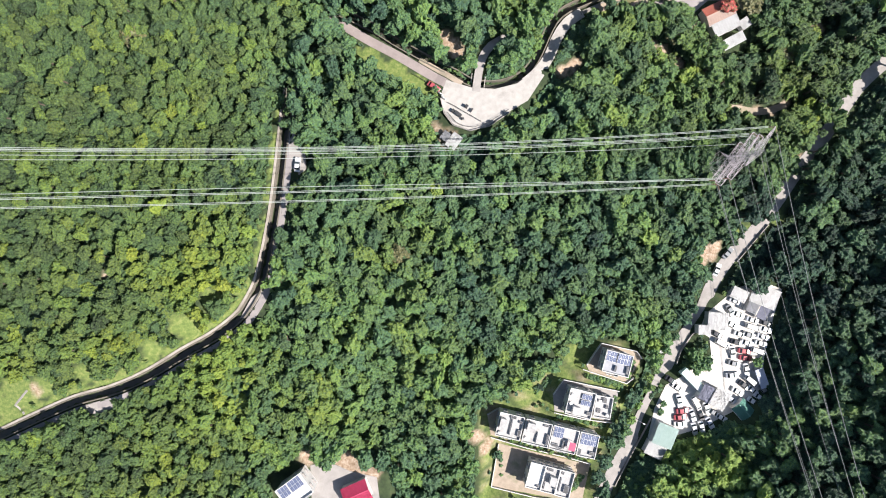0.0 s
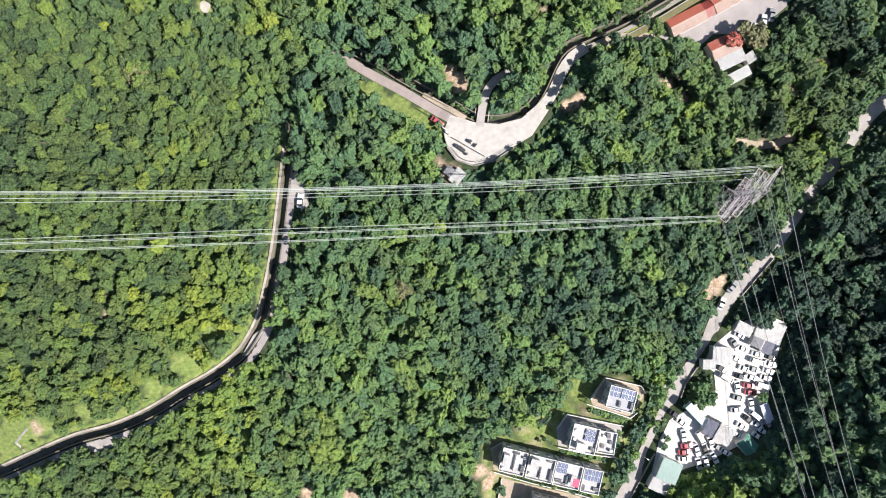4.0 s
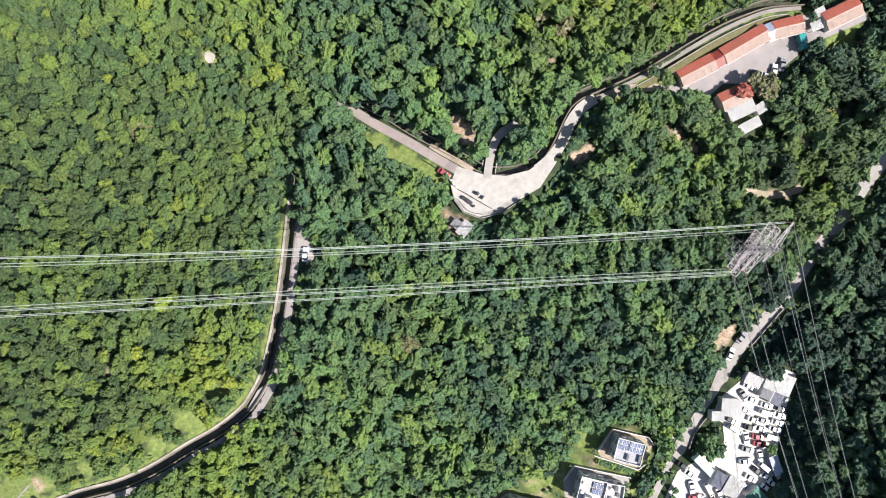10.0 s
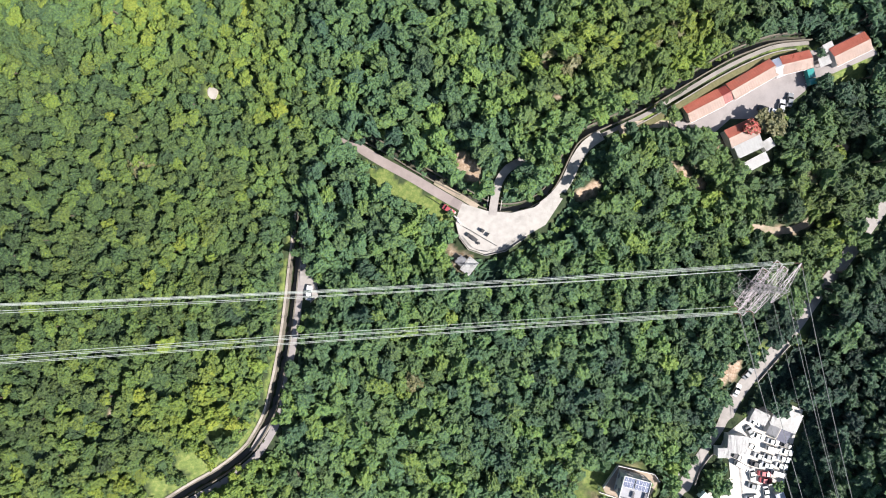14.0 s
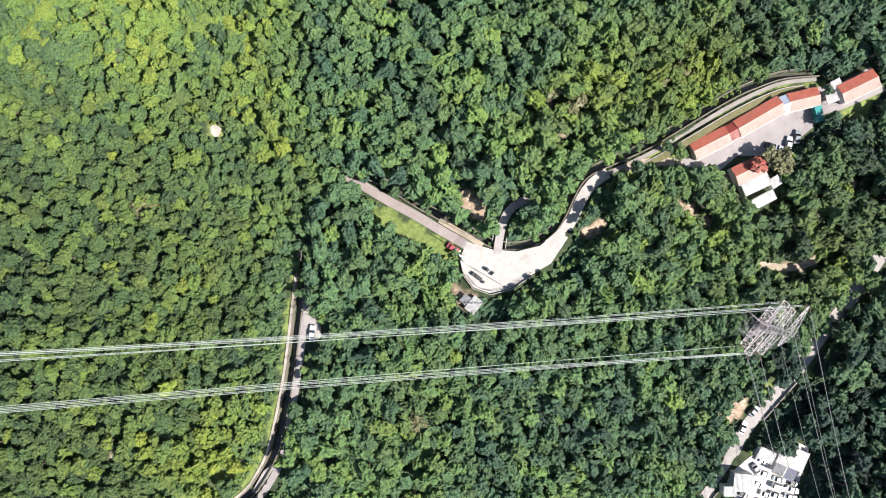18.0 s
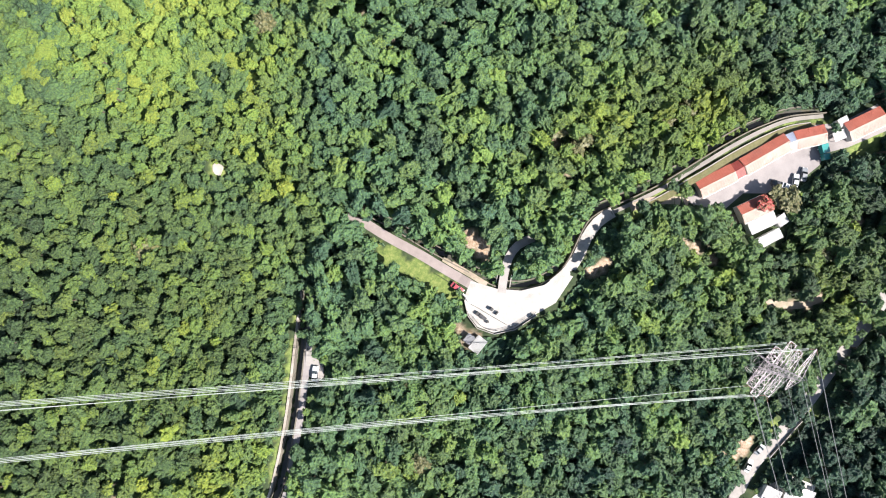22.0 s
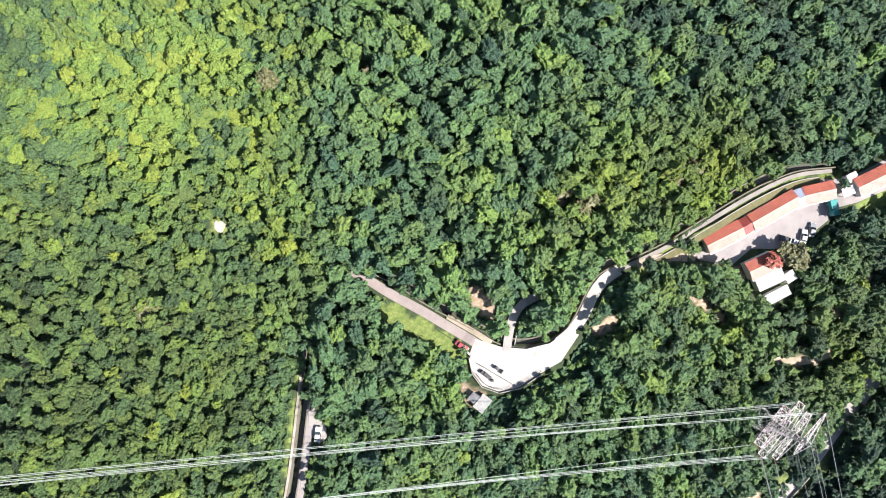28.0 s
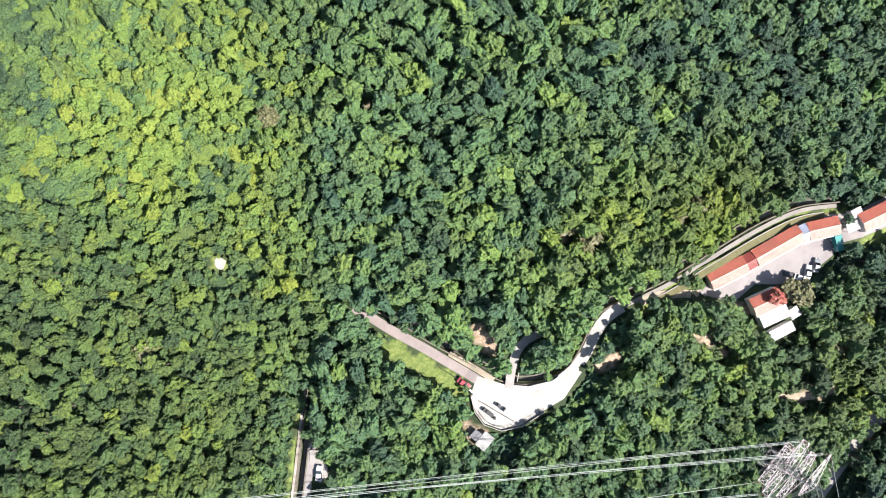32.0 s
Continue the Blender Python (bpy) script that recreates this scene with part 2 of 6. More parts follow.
WHITE_CONCRETE = surface("bleached_concrete", (0.29, 0.272, 0.25), (0.44, 0.418, 0.388), 1.6, 0.8, stain=(0.19, 0.176, 0.158))
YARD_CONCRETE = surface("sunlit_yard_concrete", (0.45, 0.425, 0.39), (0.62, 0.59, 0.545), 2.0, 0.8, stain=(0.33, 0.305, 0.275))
PAD_CONCRETE = surface("pad_concrete", (0.30, 0.275, 0.235), (0.46, 0.435, 0.40), 2.0, 0.8, stain=(0.22, 0.20, 0.16))
BANK_MAT = surface("weathered_bank_concrete", (0.24, 0.21, 0.175), (0.46, 0.42, 0.37), 3.0, 0.88, stain=(0.15, 0.125, 0.09))
GREY_WALL = surface("weathered_wall", (0.10, 0.09, 0.072), (0.19, 0.17, 0.135), 1.2, 0.9, stain=(0.07, 0.07, 0.045))
BED_MAT = surface("channel_bed", (0.030, 0.032, 0.028), (0.075, 0.070, 0.052), 1.4, 0.35, stain=(0.10, 0.085, 0.05))


def ground_material():
    m, nt, p = nodes_of("woodland_floor", 0.95)
    soil = ramp_of(nt, noise_of(nt, 2.2, 6), [(0.3, (0.018, 0.030, 0.013)), (0.55, (0.034, 0.054, 0.019)), (0.75, (0.06, 0.066, 0.03))])
    att = nt.nodes.new("ShaderNodeAttribute")
    att.attribute_name = "grass"
    grass = ramp_of(nt, noise_of(nt, 1.1, 6, 0.7), [(0.28, (0.055, 0.090, 0.022)), (0.5, (0.125, 0.172, 0.042)), (0.74, (0.25, 0.26, 0.09))])
    col = mix_of(nt, att.outputs["Fac"], soil, grass)
    bare = nt.nodes.new("ShaderNodeAttribute")
    bare.attribute_name = "bare"
    earth = ramp_of(nt, noise_of(nt, 0.8, 6, 0.7), [(0.3, (0.17, 0.105, 0.058)), (0.5, (0.32, 0.235, 0.165)), (0.72, (0.50, 0.43, 0.355))])
    col = mix_of(nt, bare.outputs["Fac"], col, earth)
    nt.links.new(col, p.inputs["Base Color"])
    bump_of(nt, p, noise_of(nt, 0.3, 4), 0.9, 0.2)
    return m


GROUND = ground_material()


# ---------------------------------------------------------------- mesh tools
def mesh_of(name, verts, faces, material=None, smooth=False):
    me = bpy.data.meshes.new(name)
    me.from_pydata([tuple(v) for v in verts], [], faces)
    if material:
        for one in material if isinstance(material, (list, tuple)) else [material]:
            me.materials.append(one)
    if smooth:
        me.polygons.foreach_set("use_smooth", [True] * len(me.polygons))
    me.update()
    return me


def tri_mesh(name, verts, tris, material, tint=None, smooth=False):
    """A mesh of triangles from arrays."""
    me = bpy.data.meshes.new(name)
    me.vertices.add(len(verts))
    me.vertices.foreach_set("co", np.asarray(verts, np.float32).ravel())
    me.loops.add(len(tris) * 3)
    me.loops.foreach_set("vertex_index", np.asarray(tris, np.int32).ravel())
    me.polygons.add(len(tris))
    me.polygons.foreach_set("loop_start", np.arange(0, len(tris) * 3, 3, dtype=np.int32))
    me.polygons.foreach_set("use_smooth", np.full(len(tris), smooth))
    me.materials.append(material)
    if tint is not None:
        a = me.attributes.new("tint", "FLOAT", "POINT")
        a.data.foreach_set("value", np.asarray(tint, np.float32))
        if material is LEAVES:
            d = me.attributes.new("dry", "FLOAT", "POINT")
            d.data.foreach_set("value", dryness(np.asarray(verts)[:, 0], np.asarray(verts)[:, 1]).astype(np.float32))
    me.update(calc_edges=True)
    return me


def part(name, bm, material, parent, label=""):
    """Links a bmesh, or a mesh, as one mesh object under a thing or under a part."""
    if isinstance(bm, bmesh.types.BMesh):
        me = bpy.data.meshes.new(name)
        bm.to_mesh(me)
        bm.free()
    else:
        me = bm
    if material and not me.materials:
        me.materials.append(material)
    ob = new(name, me)
    ob.parent = parent
    return tagged(ob, label)


def thing(name, place, label, category, group="", kind="", turn=0.0):
    """An empty at the base of a thing."""
    ob = new(name)
    ob.matrix_basis = pose(*place, 0, 0, turn)
    return tagged(ob, label, category, group, kind)


def box(bm, x0, y0, z0, x1, y1, z1, bevel=0.0):
    v = [bm.verts.new(c) for c in ((x0, y0, z0), (x1, y0, z0), (x1, y1, z0), (x0, y1, z0), (x0, y0, z1), (x1, y0, z1), (x1, y1, z1), (x0, y1, z1))]
    fs = [bm.faces.new([v[i] for i in q]) for q in ((3, 2, 1, 0), (4, 5, 6, 7), (0, 1, 5, 4), (1, 2, 6, 5), (2, 3, 7, 6), (3, 0, 4, 7))]
    if bevel:
        bmesh.ops.bevel(bm, geom=list({e for f in fs for e in f.edges}), offset=bevel, segments=1, affect="EDGES")
    return bm


def boxes(*rows, bevel=0.0):
    bm = bmesh.new()
    for r in rows:
        box(bm, *r, bevel=bevel)
    return bm


def prism(poly, z0, z1, bevel=0.0):
    """An upright solid on a plan outline."""
    bm = bmesh.new()
    area = sum(a[0] * b[1] - b[0] * a[1] for a, b in zip(poly, poly[1:] + poly[:1]))
    pts = poly if area > 0 else poly[::-1]
    low, top = [bm.verts.new((x, y, z0)) for x, y in pts], [bm.verts.new((x, y, z1)) for x, y in pts]
    n = len(pts)
    cap = bm.faces.new(top)
    bm.faces.new(low[::-1])
    for i in range(n):
        bm.faces.new((low[i], low[(i + 1) % n], top[(i + 1) % n], top[i]))
    if bevel:
        bmesh.ops.bevel(bm, geom=list(cap.edges), offset=bevel, segments=1, affect="EDGES")
    return bm


def rod(bm, a, b, r, sides=4):
    """A straight bar between two points."""
    a, b = Vector(a), Vector(b)
    q = (b - a).to_track_quat("Z", "Y")
    rings = [[bm.verts.new(c + q @ Vector((r * math.cos(2 * math.pi * (k + 0.5) / sides), r * math.sin(2 * math.pi * (k + 0.5) / sides), 0))) for k in range(sides)] for c in (a, b)]
    for k in range(sides):
        bm.faces.new((rings[0][k], rings[0][(k + 1) % sides], rings[1][(k + 1) % sides], rings[1][k]))
    bm.faces.new(rings[0][::-1])
    bm.faces.new(rings[1])
    return bm


def strip(line, left, right, lift, thick, base=None):
    """A band that runs along a line, from left to right of it, with its own thickness."""
    a, b = sideways(line, left), sideways(line, right)
    z = (made(line[:, 0], line[:, 1]) if base is None else base(line[:, 0], line[:, 1])) + lift
    verts, faces, n = [], [], len(line)
    for i in range(n):
        verts += [(*a[i], z[i]), (*b[i], z[i]), (*b[i], z[i] - thick), (*a[i], z[i] - thick)]
    for i in range(n - 1):
        for k in range(4):
            faces.append((4 * i + k, 4 * i + (k + 1) % 4, 4 * i + 4 + (k + 1) % 4, 4 * i + 4 + k))
    faces += [(0, 3, 2, 1), (4 * n - 4, 4 * n - 3, 4 * n - 2, 4 * n - 1)]
    bm = bmesh.new()
    vs = [bm.verts.new(v) for v in verts]
    for f in faces:
        bm.faces.new([vs[i] for i in f])
    bmesh.ops.recalc_face_normals(bm, faces=bm.faces)
    return bm


def setting(name, bm, material, label, category):
    ob = part(name, bm, material, None)
    return tagged(ob, label, category, kind="structure")


# ---------------------------------------------------------------- ground
def steps(low, high, step, reach):
    core = list(np.arange(low, high + step / 2, step))
    out, gap, a, b = [], step, core[0], core[-1]
    before, after = [], []
    while a > -reach or b < reach:
        gap *= 1.35
        a, b = a - gap, b + gap
        before.append(a), after.append(b)
    return np.array(before[::-1] + core + after)


gx, gy = steps(-170, 175, 1.2, 2600), steps(-115, 215, 1.2, 2600)
GX, GY = np.meshgrid(gx, gy)
GZ = made(GX, GY)
GRASS = [(LANE_NORTH, -2.0, -7.5, (-27, -3, 40, 70)), (PATH_EAST, -1.0, -4.5, (48, 114, 70, 110)), (BANK, 0.2, 2.4, (-140, -56, -60, -8)), (BANK, 0.1, 0.9, (-58, -44, -8, 44))]


GRASS_SPOTS = ((-73.4, 85.4, 3.4), (34, -47, 6.5), (38, -49, 4), (29, -49.5, 4), (125, 96, 5), (120, 93.5, 3), (44, -36, 5), (57, -46.5, 4), (62, -46, 3), (15, -82, 4), (-76, -22, 5), (-85, -29, 4), (-68, -15, 4.5),
                      (-127, -42.5, 6.5), (-133, -46, 5), (-118, -40, 5), (-105, -36, 4), (59, -53, 3), (102, 5, 4), (112, 10, 3), (60, 79, 4))
BARE_SPOTS = ((3, 64, 3.0), (4.6, 60.8, 2.6), (1.6, 66, 2.4), (-73.4, 85.4, 1.3), (97, 45, 1.7), (103, 44.6, 2.0), (109, 45.2, 1.8), (113, 47, 1.8), (71, 62.2, 2.3), (75.5, 58.6, 2.2), (67.0, 64.2, 1.9), (123, 71, 2.6),
                      (119, 29.5, 2.4), (86.5, -4.4, 3.0), (89.2, -1.8, 3.4), (92.0, 0.2, 2.6), (10.6, -62.5, 2.8), (13, -67, 2.2), (15, -65, 2), (38.2, 55.4, 2.4), (40.4, 57.0, 2.2), (42.6, 58.5, 1.7), (-96, -6.5, 1.4), (-44, -66, 3), (-30, -70, 6), (-24, -71, 4),
                      (26, 93, 1.5), (33, 92, 2.4), (30, 84, 1.4), (-1.5, 38, 2.0), (1.5, 34.6, 3.4), (82, 71.5, 2.5), (-121, -41, 2), (-31, 131, 1.2), (100, 78, 2))


def cover(x, y):
    """How grassy and how bare the ground is."""
    g, b = np.zeros(x.shape), np.zeros(x.shape)
    wob = 1.3 * np.sin(x * 0.9 + np.cos(y * 0.7) * 2) * np.cos(y * 0.8)
    for line, near, far, (x0, x1, y0, y1) in GRASS:
        d, i = near_line(x, y, line)
        side = sideways(line, 1.0) - line
        s = (x - line[i, 0]) * side[i, 0] + (y - line[i, 1]) * side[i, 1]
        lo, hi = min(near, far), max(near, far)
        ok = (s > lo) & (s < hi + wob) & (d < max(abs(near), abs(far)) + 1.5) & (x > x0) & (x < x1) & (y > y0) & (y < y1)
        g[ok] = 1
    for px, py, r in GRASS_SPOTS:
        g = np.maximum(g, np.clip((r + wob - np.hypot(x - px, y - py)) / 1.5, 0, 1))
    for px, py, r in BARE_SPOTS:
        b = np.maximum(b, np.clip((r + 0.6 * wob - np.hypot(x - px, y - py)) / 1.0, 0, 1))
    plot = np.clip(inside(x, y, GARDEN) / 2, 0, 1)
    g = np.maximum(g, plot * np.clip(0.75 + 0.5 * np.sin(x * 0.7 + 2 * np.cos(y * 0.5)), 0, 1))
    b = np.maximum(b, plot * np.clip(0.55 * np.sin(x * 0.45 + np.sin(y * 0.9)) * np.cos(y * 0.6 + 1), 0, 1))
    return g, b


ny, nx = GX.shape
idx = np.arange(ny * nx).reshape(ny, nx)
quads = np.stack([idx[:-1, :-1], idx[:-1, 1:], idx[1:, 1:], idx[1:, :-1]], -1).reshape(-1, 4)
me = bpy.data.meshes.new("ground")
me.vertices.add(ny * nx)
me.vertices.foreach_set("co", np.stack([GX, GY, GZ], -1).astype(np.float32).ravel())
me.loops.add(quads.size)
me.loops.foreach_set("vertex_index", quads.astype(np.int32).ravel())
me.polygons.add(len(quads))
me.polygons.foreach_set("loop_start", np.arange(0, quads.size, 4, dtype=np.int32))
me.polygons.foreach_set("use_smooth", np.ones(len(quads), bool))
me.materials.append(GROUND)
for key, value in zip(("grass", "bare"), cover(GX.ravel(), GY.ravel())):
    me.attributes.new(key, "FLOAT", "POINT").data.foreach_set("value", value.astype(np.float32))
me.update(calc_edges=True)
tagged(new("ground", me), "wooded hillside ground with leaf litter and grass", "ground", kind="structure")

# ---------------------------------------------------------------- roads, channels and paving
setting("road_west", strip(LANE_WEST, 0.6, -1.35, 0.12, 0.5), SUNNY_ROAD, "narrow concrete access lane beside a water channel", "road")
setting("road_north", strip(LANE_NORTH[LANE_NORTH[:, 0] < 4], 1.5, -1.3, 0.12, 0.5), REDDISH_ROAD, "narrow reddish asphalt lane along a channel", "road")
setting("road_bend", strip(LANE_NORTH[LANE_NORTH[:, 0] > 24], 1.3, -2.0, 0.10, 0.5), WHITE_CONCRETE, "pale concrete lane round a channel bend", "road")
setting("road_east", strip(ROAD_EAST, 2.15, -2.15, 0.14, 0.6), CONCRETE, "pale two-way valley road with worn surface", "road")
setting("pavement_north", strip(PATH_EAST, 0.6, -0.6, 0.14, 0.5), PALE_ROAD, "pale concrete footpath along the channel", "path")
setting("road_branch", strip(BRANCH, 1.25, -1.25, 0.16, 0.7, lambda x, y: np.linspace(at(*BRANCH[0]), at(*BRANCH[-1]), len(x))), CONCRETE, "short concrete bridge and lane over the channel", "road")
setting("kerb_north", strip(PATH_EAST[(PATH_EAST[:, 0] > 50) & (PATH_EAST[:, 0] < 108)], -1.55, -1.80, 0.30, 0.6), CONCRETE, "thin pale concrete kerb beside a channel path", "kerb")
setting("verge_east", strip(PATH_EAST[(PATH_EAST[:, 0] > 52) & (PATH_EAST[:, 0] < 112)], -1.85, -3.7, 0.16, 0.5), OLIVE_BANK, "dry olive grass bank behind a row of sheds", "verge")
setting("verge_north", strip(LANE_NORTH[(LANE_NORTH[:, 0] > -10) & (LANE_NORTH[:, 0] < 5)], 3.4, 1.75, 0.10, 0.4), EARTHY, "dry brown earth verge between a lane and a channel", "verge")
setting("road_court", strip(LANE_SHED, 1.2, -1.2, 0.12, 0.5), EARTHY, "concrete driveway to a courtyard", "road")
for tag, a, b in (("one", (-128.8, -46.2), (-123.8, -41.2)), ("two", (-128.6, -46.0), (-126.2, -48.8))):
    setting("footpath_" + tag, strip(smooth_line([a, b], 1.0), 0.28, -0.28, 0.16, 0.4), CONCRETE, "narrow pale concrete footpath across dry grass", "path")
setting("road_track", strip(TRACK_EAST, 1.2, -1.0, 0.14, 0.5), EARTHY, "pale earth track through the eastern woods", "track")
setting("channel_bank", strip(BANK, 0.15, -0.50, 0.20, 1.0, hills), BANK_MAT, "bleached concrete bank path above a catchwater channel", "path")
for line, half, tag in ((WATER_WEST, 1.0, "west"), (WATER_NORTH, 1.05, "north")):
    setting("channel_bed_" + tag, strip(line, half, -half, -2.3, 0.4, hills), BED_MAT, "dark bed of a concrete catchwater channel", "channel")
    for s, side in ((1, "outer"), (-1, "inner")):
        setting("channel_wall_" + tag + "_" + side, strip(line, s * (half + 0.35), s * half, 0.22, 3.0, hills), GREY_WALL, "weathered concrete wall of a water channel", "wall")
for poly, h, mat, name, label in ((PLATFORM, 1.9, WHITE_CONCRETE, "pavement_platform", "bleached concrete turning platform at a lane bend"),
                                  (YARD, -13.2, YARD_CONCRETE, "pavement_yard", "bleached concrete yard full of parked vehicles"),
                                  (COURT, -4.6, SUNNY_ROAD, "pavement_court", "pale concrete courtyard between red-roofed sheds"),
                                  (TERRACE_A, -11.8, EARTHY, "terrace_a", "paved house terrace on the slope"),
                                  (TERRACE_B, -12.2, CONCRETE, "terrace_b", "paved house terrace on the slope"),
                                  (TERRACE_C, -12.4, EARTHY, "terrace_c", "paved terrace under a row of houses"),
                                  (TERRACE_D, -13.0, EARTHY, "terrace_d", "earthy paved terrace beside houses"),
                                  (PATIO, -1.2, CONCRETE, "terrace_e", "grey paved forecourt between two hillside houses")):
    setting(name, prism(poly, h - 1.2, h + 0.13), mat, label, "pavement")

# ---------------------------------------------------------------- woods
def ico(level):
    bm = bmesh.new()
    bmesh.ops.create_icosphere(bm, subdivisions=level, radius=1)
    v = np.array([x.co[:] for x in bm.verts])
    f = np.array([[x.index for x in q.verts] for q in bm.faces])
    bm.free()
    return v, f


def geodesic(freq):
    """A unit ball of 20 * freq^2 triangles."""
    bv, bf = ico(1)
    V, F, seen = [], [], {}

    def corner(p):
        key = tuple(np.round(p, 5))
        if key not in seen:
            seen[key] = len(V)
            V.append(p / np.linalg.norm(p))
        return seen[key]

    for a, b, c in bf:
        a, b, c = bv[a], bv[b], bv[c]
        grid = {(i, j): corner(a + (b - a) * i / freq + (c - a) * j / freq) for i in range(freq + 1) for j in range(freq + 1 - i)}
        for i in range(freq):
            for j in range(freq - i):
                F.append((grid[i, j], grid[i + 1, j], grid[i, j + 1]))
                if i + j < freq - 1:
                    F.append((grid[i + 1, j], grid[i + 1, j + 1], grid[i, j + 1]))
    return np.array(V), np.array(F)


BALLS = {f: geodesic(f) for f in (3, 4, 5, 6, 7)}
rng = np.random.default_rng(7)


def crown_shape(lobes, leaves, flat=0.8, freq=6, jitter=0.12, leaf=0.11):
    """A crown of unit radius: a dome swollen into leafy clumps with creases between them, and loose leaf sprays on its skin."""
    v, f = BALLS[freq]
    lean = rng.uniform(-0.12, 0.12, 2)
    k = np.arange(lobes)
    h = 1 - (k + 0.5) / lobes * 1.05
    a = 2.39996 * k + rng.uniform(-0.5, 0.5, lobes) + rng.uniform(0, 6.28)
    w = np.sqrt(np.maximum(0, 1 - h * h)) * (1 + 0.16 * np.sin(3 * a + rng.uniform(0, 6)) + 0.16 * np.sin(2 * a + rng.uniform(0, 6)))
    C = np.stack([w * np.cos(a), w * np.sin(a), h], 1) * rng.uniform(0.56, 0.84, (lobes, 1))
    R = rng.uniform(0.75, 1.2, lobes) * 1.15 / math.sqrt(lobes) + 0.04

    def skin(d):
        """How far the crown reaches along each direction."""
        along = d @ C.T
        disc = along**2 - (C**2).sum(1) + R**2
        out = np.where(disc > 0, along + np.sqrt(np.maximum(disc, 0)), 0)
        return np.maximum(out.max(1), 0.55)

    keep = v[f].mean(1)[:, 2] > -0.12
    f = f[keep]
    used = np.unique(f)
    re = np.full(len(v), -1)
    re[used] = np.arange(len(used))
    v, f = v[used], re[f]
    p = v * (skin(v) * (1 + jitter * rng.standard_normal(len(v))))[:, None]
    p[:, :2] += lean * np.maximum(p[:, 2:], 0)
    d = rng.standard_normal((leaves, 3))
    d[:, 2] = np.abs(d[:, 2]) * 0.9 + 0.05
    d /= np.linalg.norm(d, axis=1, keepdims=True)
    q = d * (skin(d) * rng.uniform(0.98, 1.12, leaves))[:, None]
    q[:, :2] += lean * np.maximum(q[:, 2:], 0)
    up = d + 0.6 * rng.standard_normal((leaves, 3))
    up /= np.linalg.norm(up, axis=1, keepdims=True)
    u = np.cross(up, rng.standard_normal((leaves, 3)))
    u /= np.linalg.norm(u, axis=1, keepdims=True)
    x = np.cross(up, u)
    s = rng.uniform(0.6, 1.3, leaves)[:, None] * leaf
    q = np.stack([q - u * s, q + u * s * 0.8 + x * s * 0.6, q - x * s + u * s * 0.2], 1).reshape(-1, 3)
    scale = np.array([1, 1, flat])
    return np.vstack([p, q]) * scale, np.vstack([f, np.arange(leaves * 3).reshape(-1, 3)[:, ::-1] + len(p)])


def trunk_shape(sides=5):
    """A tapered trunk with three limbs, of unit height."""
    V, F, n = [], [], 0
    runs = [((0, 0, -0.12), (0.02, 0.01, 0.62), 0.045, 0.028)]
    for k in range(3):
        a = 2.1 * k + 0.4
        runs.append(((0.02, 0.01, 0.42 + 0.07 * k), (0.24 * math.cos(a), 0.24 * math.sin(a), 0.78), 0.024, 0.010))
    for a, b, r0, r1 in runs:
        for c, r in ((a, r0), (b, r1)):
            V += [(c[0] + r * math.cos(2 * math.pi * k / sides), c[1] + r * math.sin(2 * math.pi * k / sides), c[2]) for k in range(sides)]
        for k in range(sides):
            q = (n + k, n + (k + 1) % sides, n + sides + (k + 1) % sides, n + sides + k)
            F += [(q[0], q[1], q[2]), (q[0], q[2], q[3])]
        n += 2 * sides
    return np.array(V), np.array(F)


CROWNS = [crown_shape(int(rng.integers(18, 30)), 125, rng.uniform(0.8, 1.15), 5) for k in range(16)]
MIDDLING = [crown_shape(int(rng.integers(11, 18)), 105, rng.uniform(0.8, 1.15), 4, leaf=0.14) for k in range(12)]
BUSHES = [crown_shape(int(rng.integers(6, 10)), 26, rng.uniform(0.65, 0.95), 3, leaf=0.2) for k in range(10)]
VINES = [crown_shape(int(rng.integers(26, 36)), 190, rng.uniform(0.26, 0.42), 7, 0.07, leaf=0.08) for k in range(6)]
TRUNK = trunk_shape()


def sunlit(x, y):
    """The kind of growth and painted slope light: 0 dark evergreen woods, 1 yellow-green thicket."""
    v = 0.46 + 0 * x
    # besides species, slope sun and eastern shade are put into this leaf tint
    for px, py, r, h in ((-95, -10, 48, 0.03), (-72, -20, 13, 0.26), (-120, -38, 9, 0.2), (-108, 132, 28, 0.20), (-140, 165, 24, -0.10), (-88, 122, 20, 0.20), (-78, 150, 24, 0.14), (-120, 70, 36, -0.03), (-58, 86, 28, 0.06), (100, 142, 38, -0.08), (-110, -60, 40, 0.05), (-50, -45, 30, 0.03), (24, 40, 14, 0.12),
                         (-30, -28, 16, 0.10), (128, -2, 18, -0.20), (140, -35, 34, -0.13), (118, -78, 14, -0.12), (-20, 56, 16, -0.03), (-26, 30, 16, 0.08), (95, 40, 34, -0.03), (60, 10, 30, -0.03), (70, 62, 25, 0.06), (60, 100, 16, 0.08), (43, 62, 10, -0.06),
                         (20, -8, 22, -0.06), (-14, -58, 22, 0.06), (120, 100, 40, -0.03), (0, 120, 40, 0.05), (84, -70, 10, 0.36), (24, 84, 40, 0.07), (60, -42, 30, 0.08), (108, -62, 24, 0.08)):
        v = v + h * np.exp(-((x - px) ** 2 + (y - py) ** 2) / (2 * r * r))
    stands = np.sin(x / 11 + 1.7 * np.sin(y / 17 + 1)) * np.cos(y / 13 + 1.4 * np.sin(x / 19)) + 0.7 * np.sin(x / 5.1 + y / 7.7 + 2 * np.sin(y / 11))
    # the last term paints the far west dimmer
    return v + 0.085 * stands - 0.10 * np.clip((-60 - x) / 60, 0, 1)


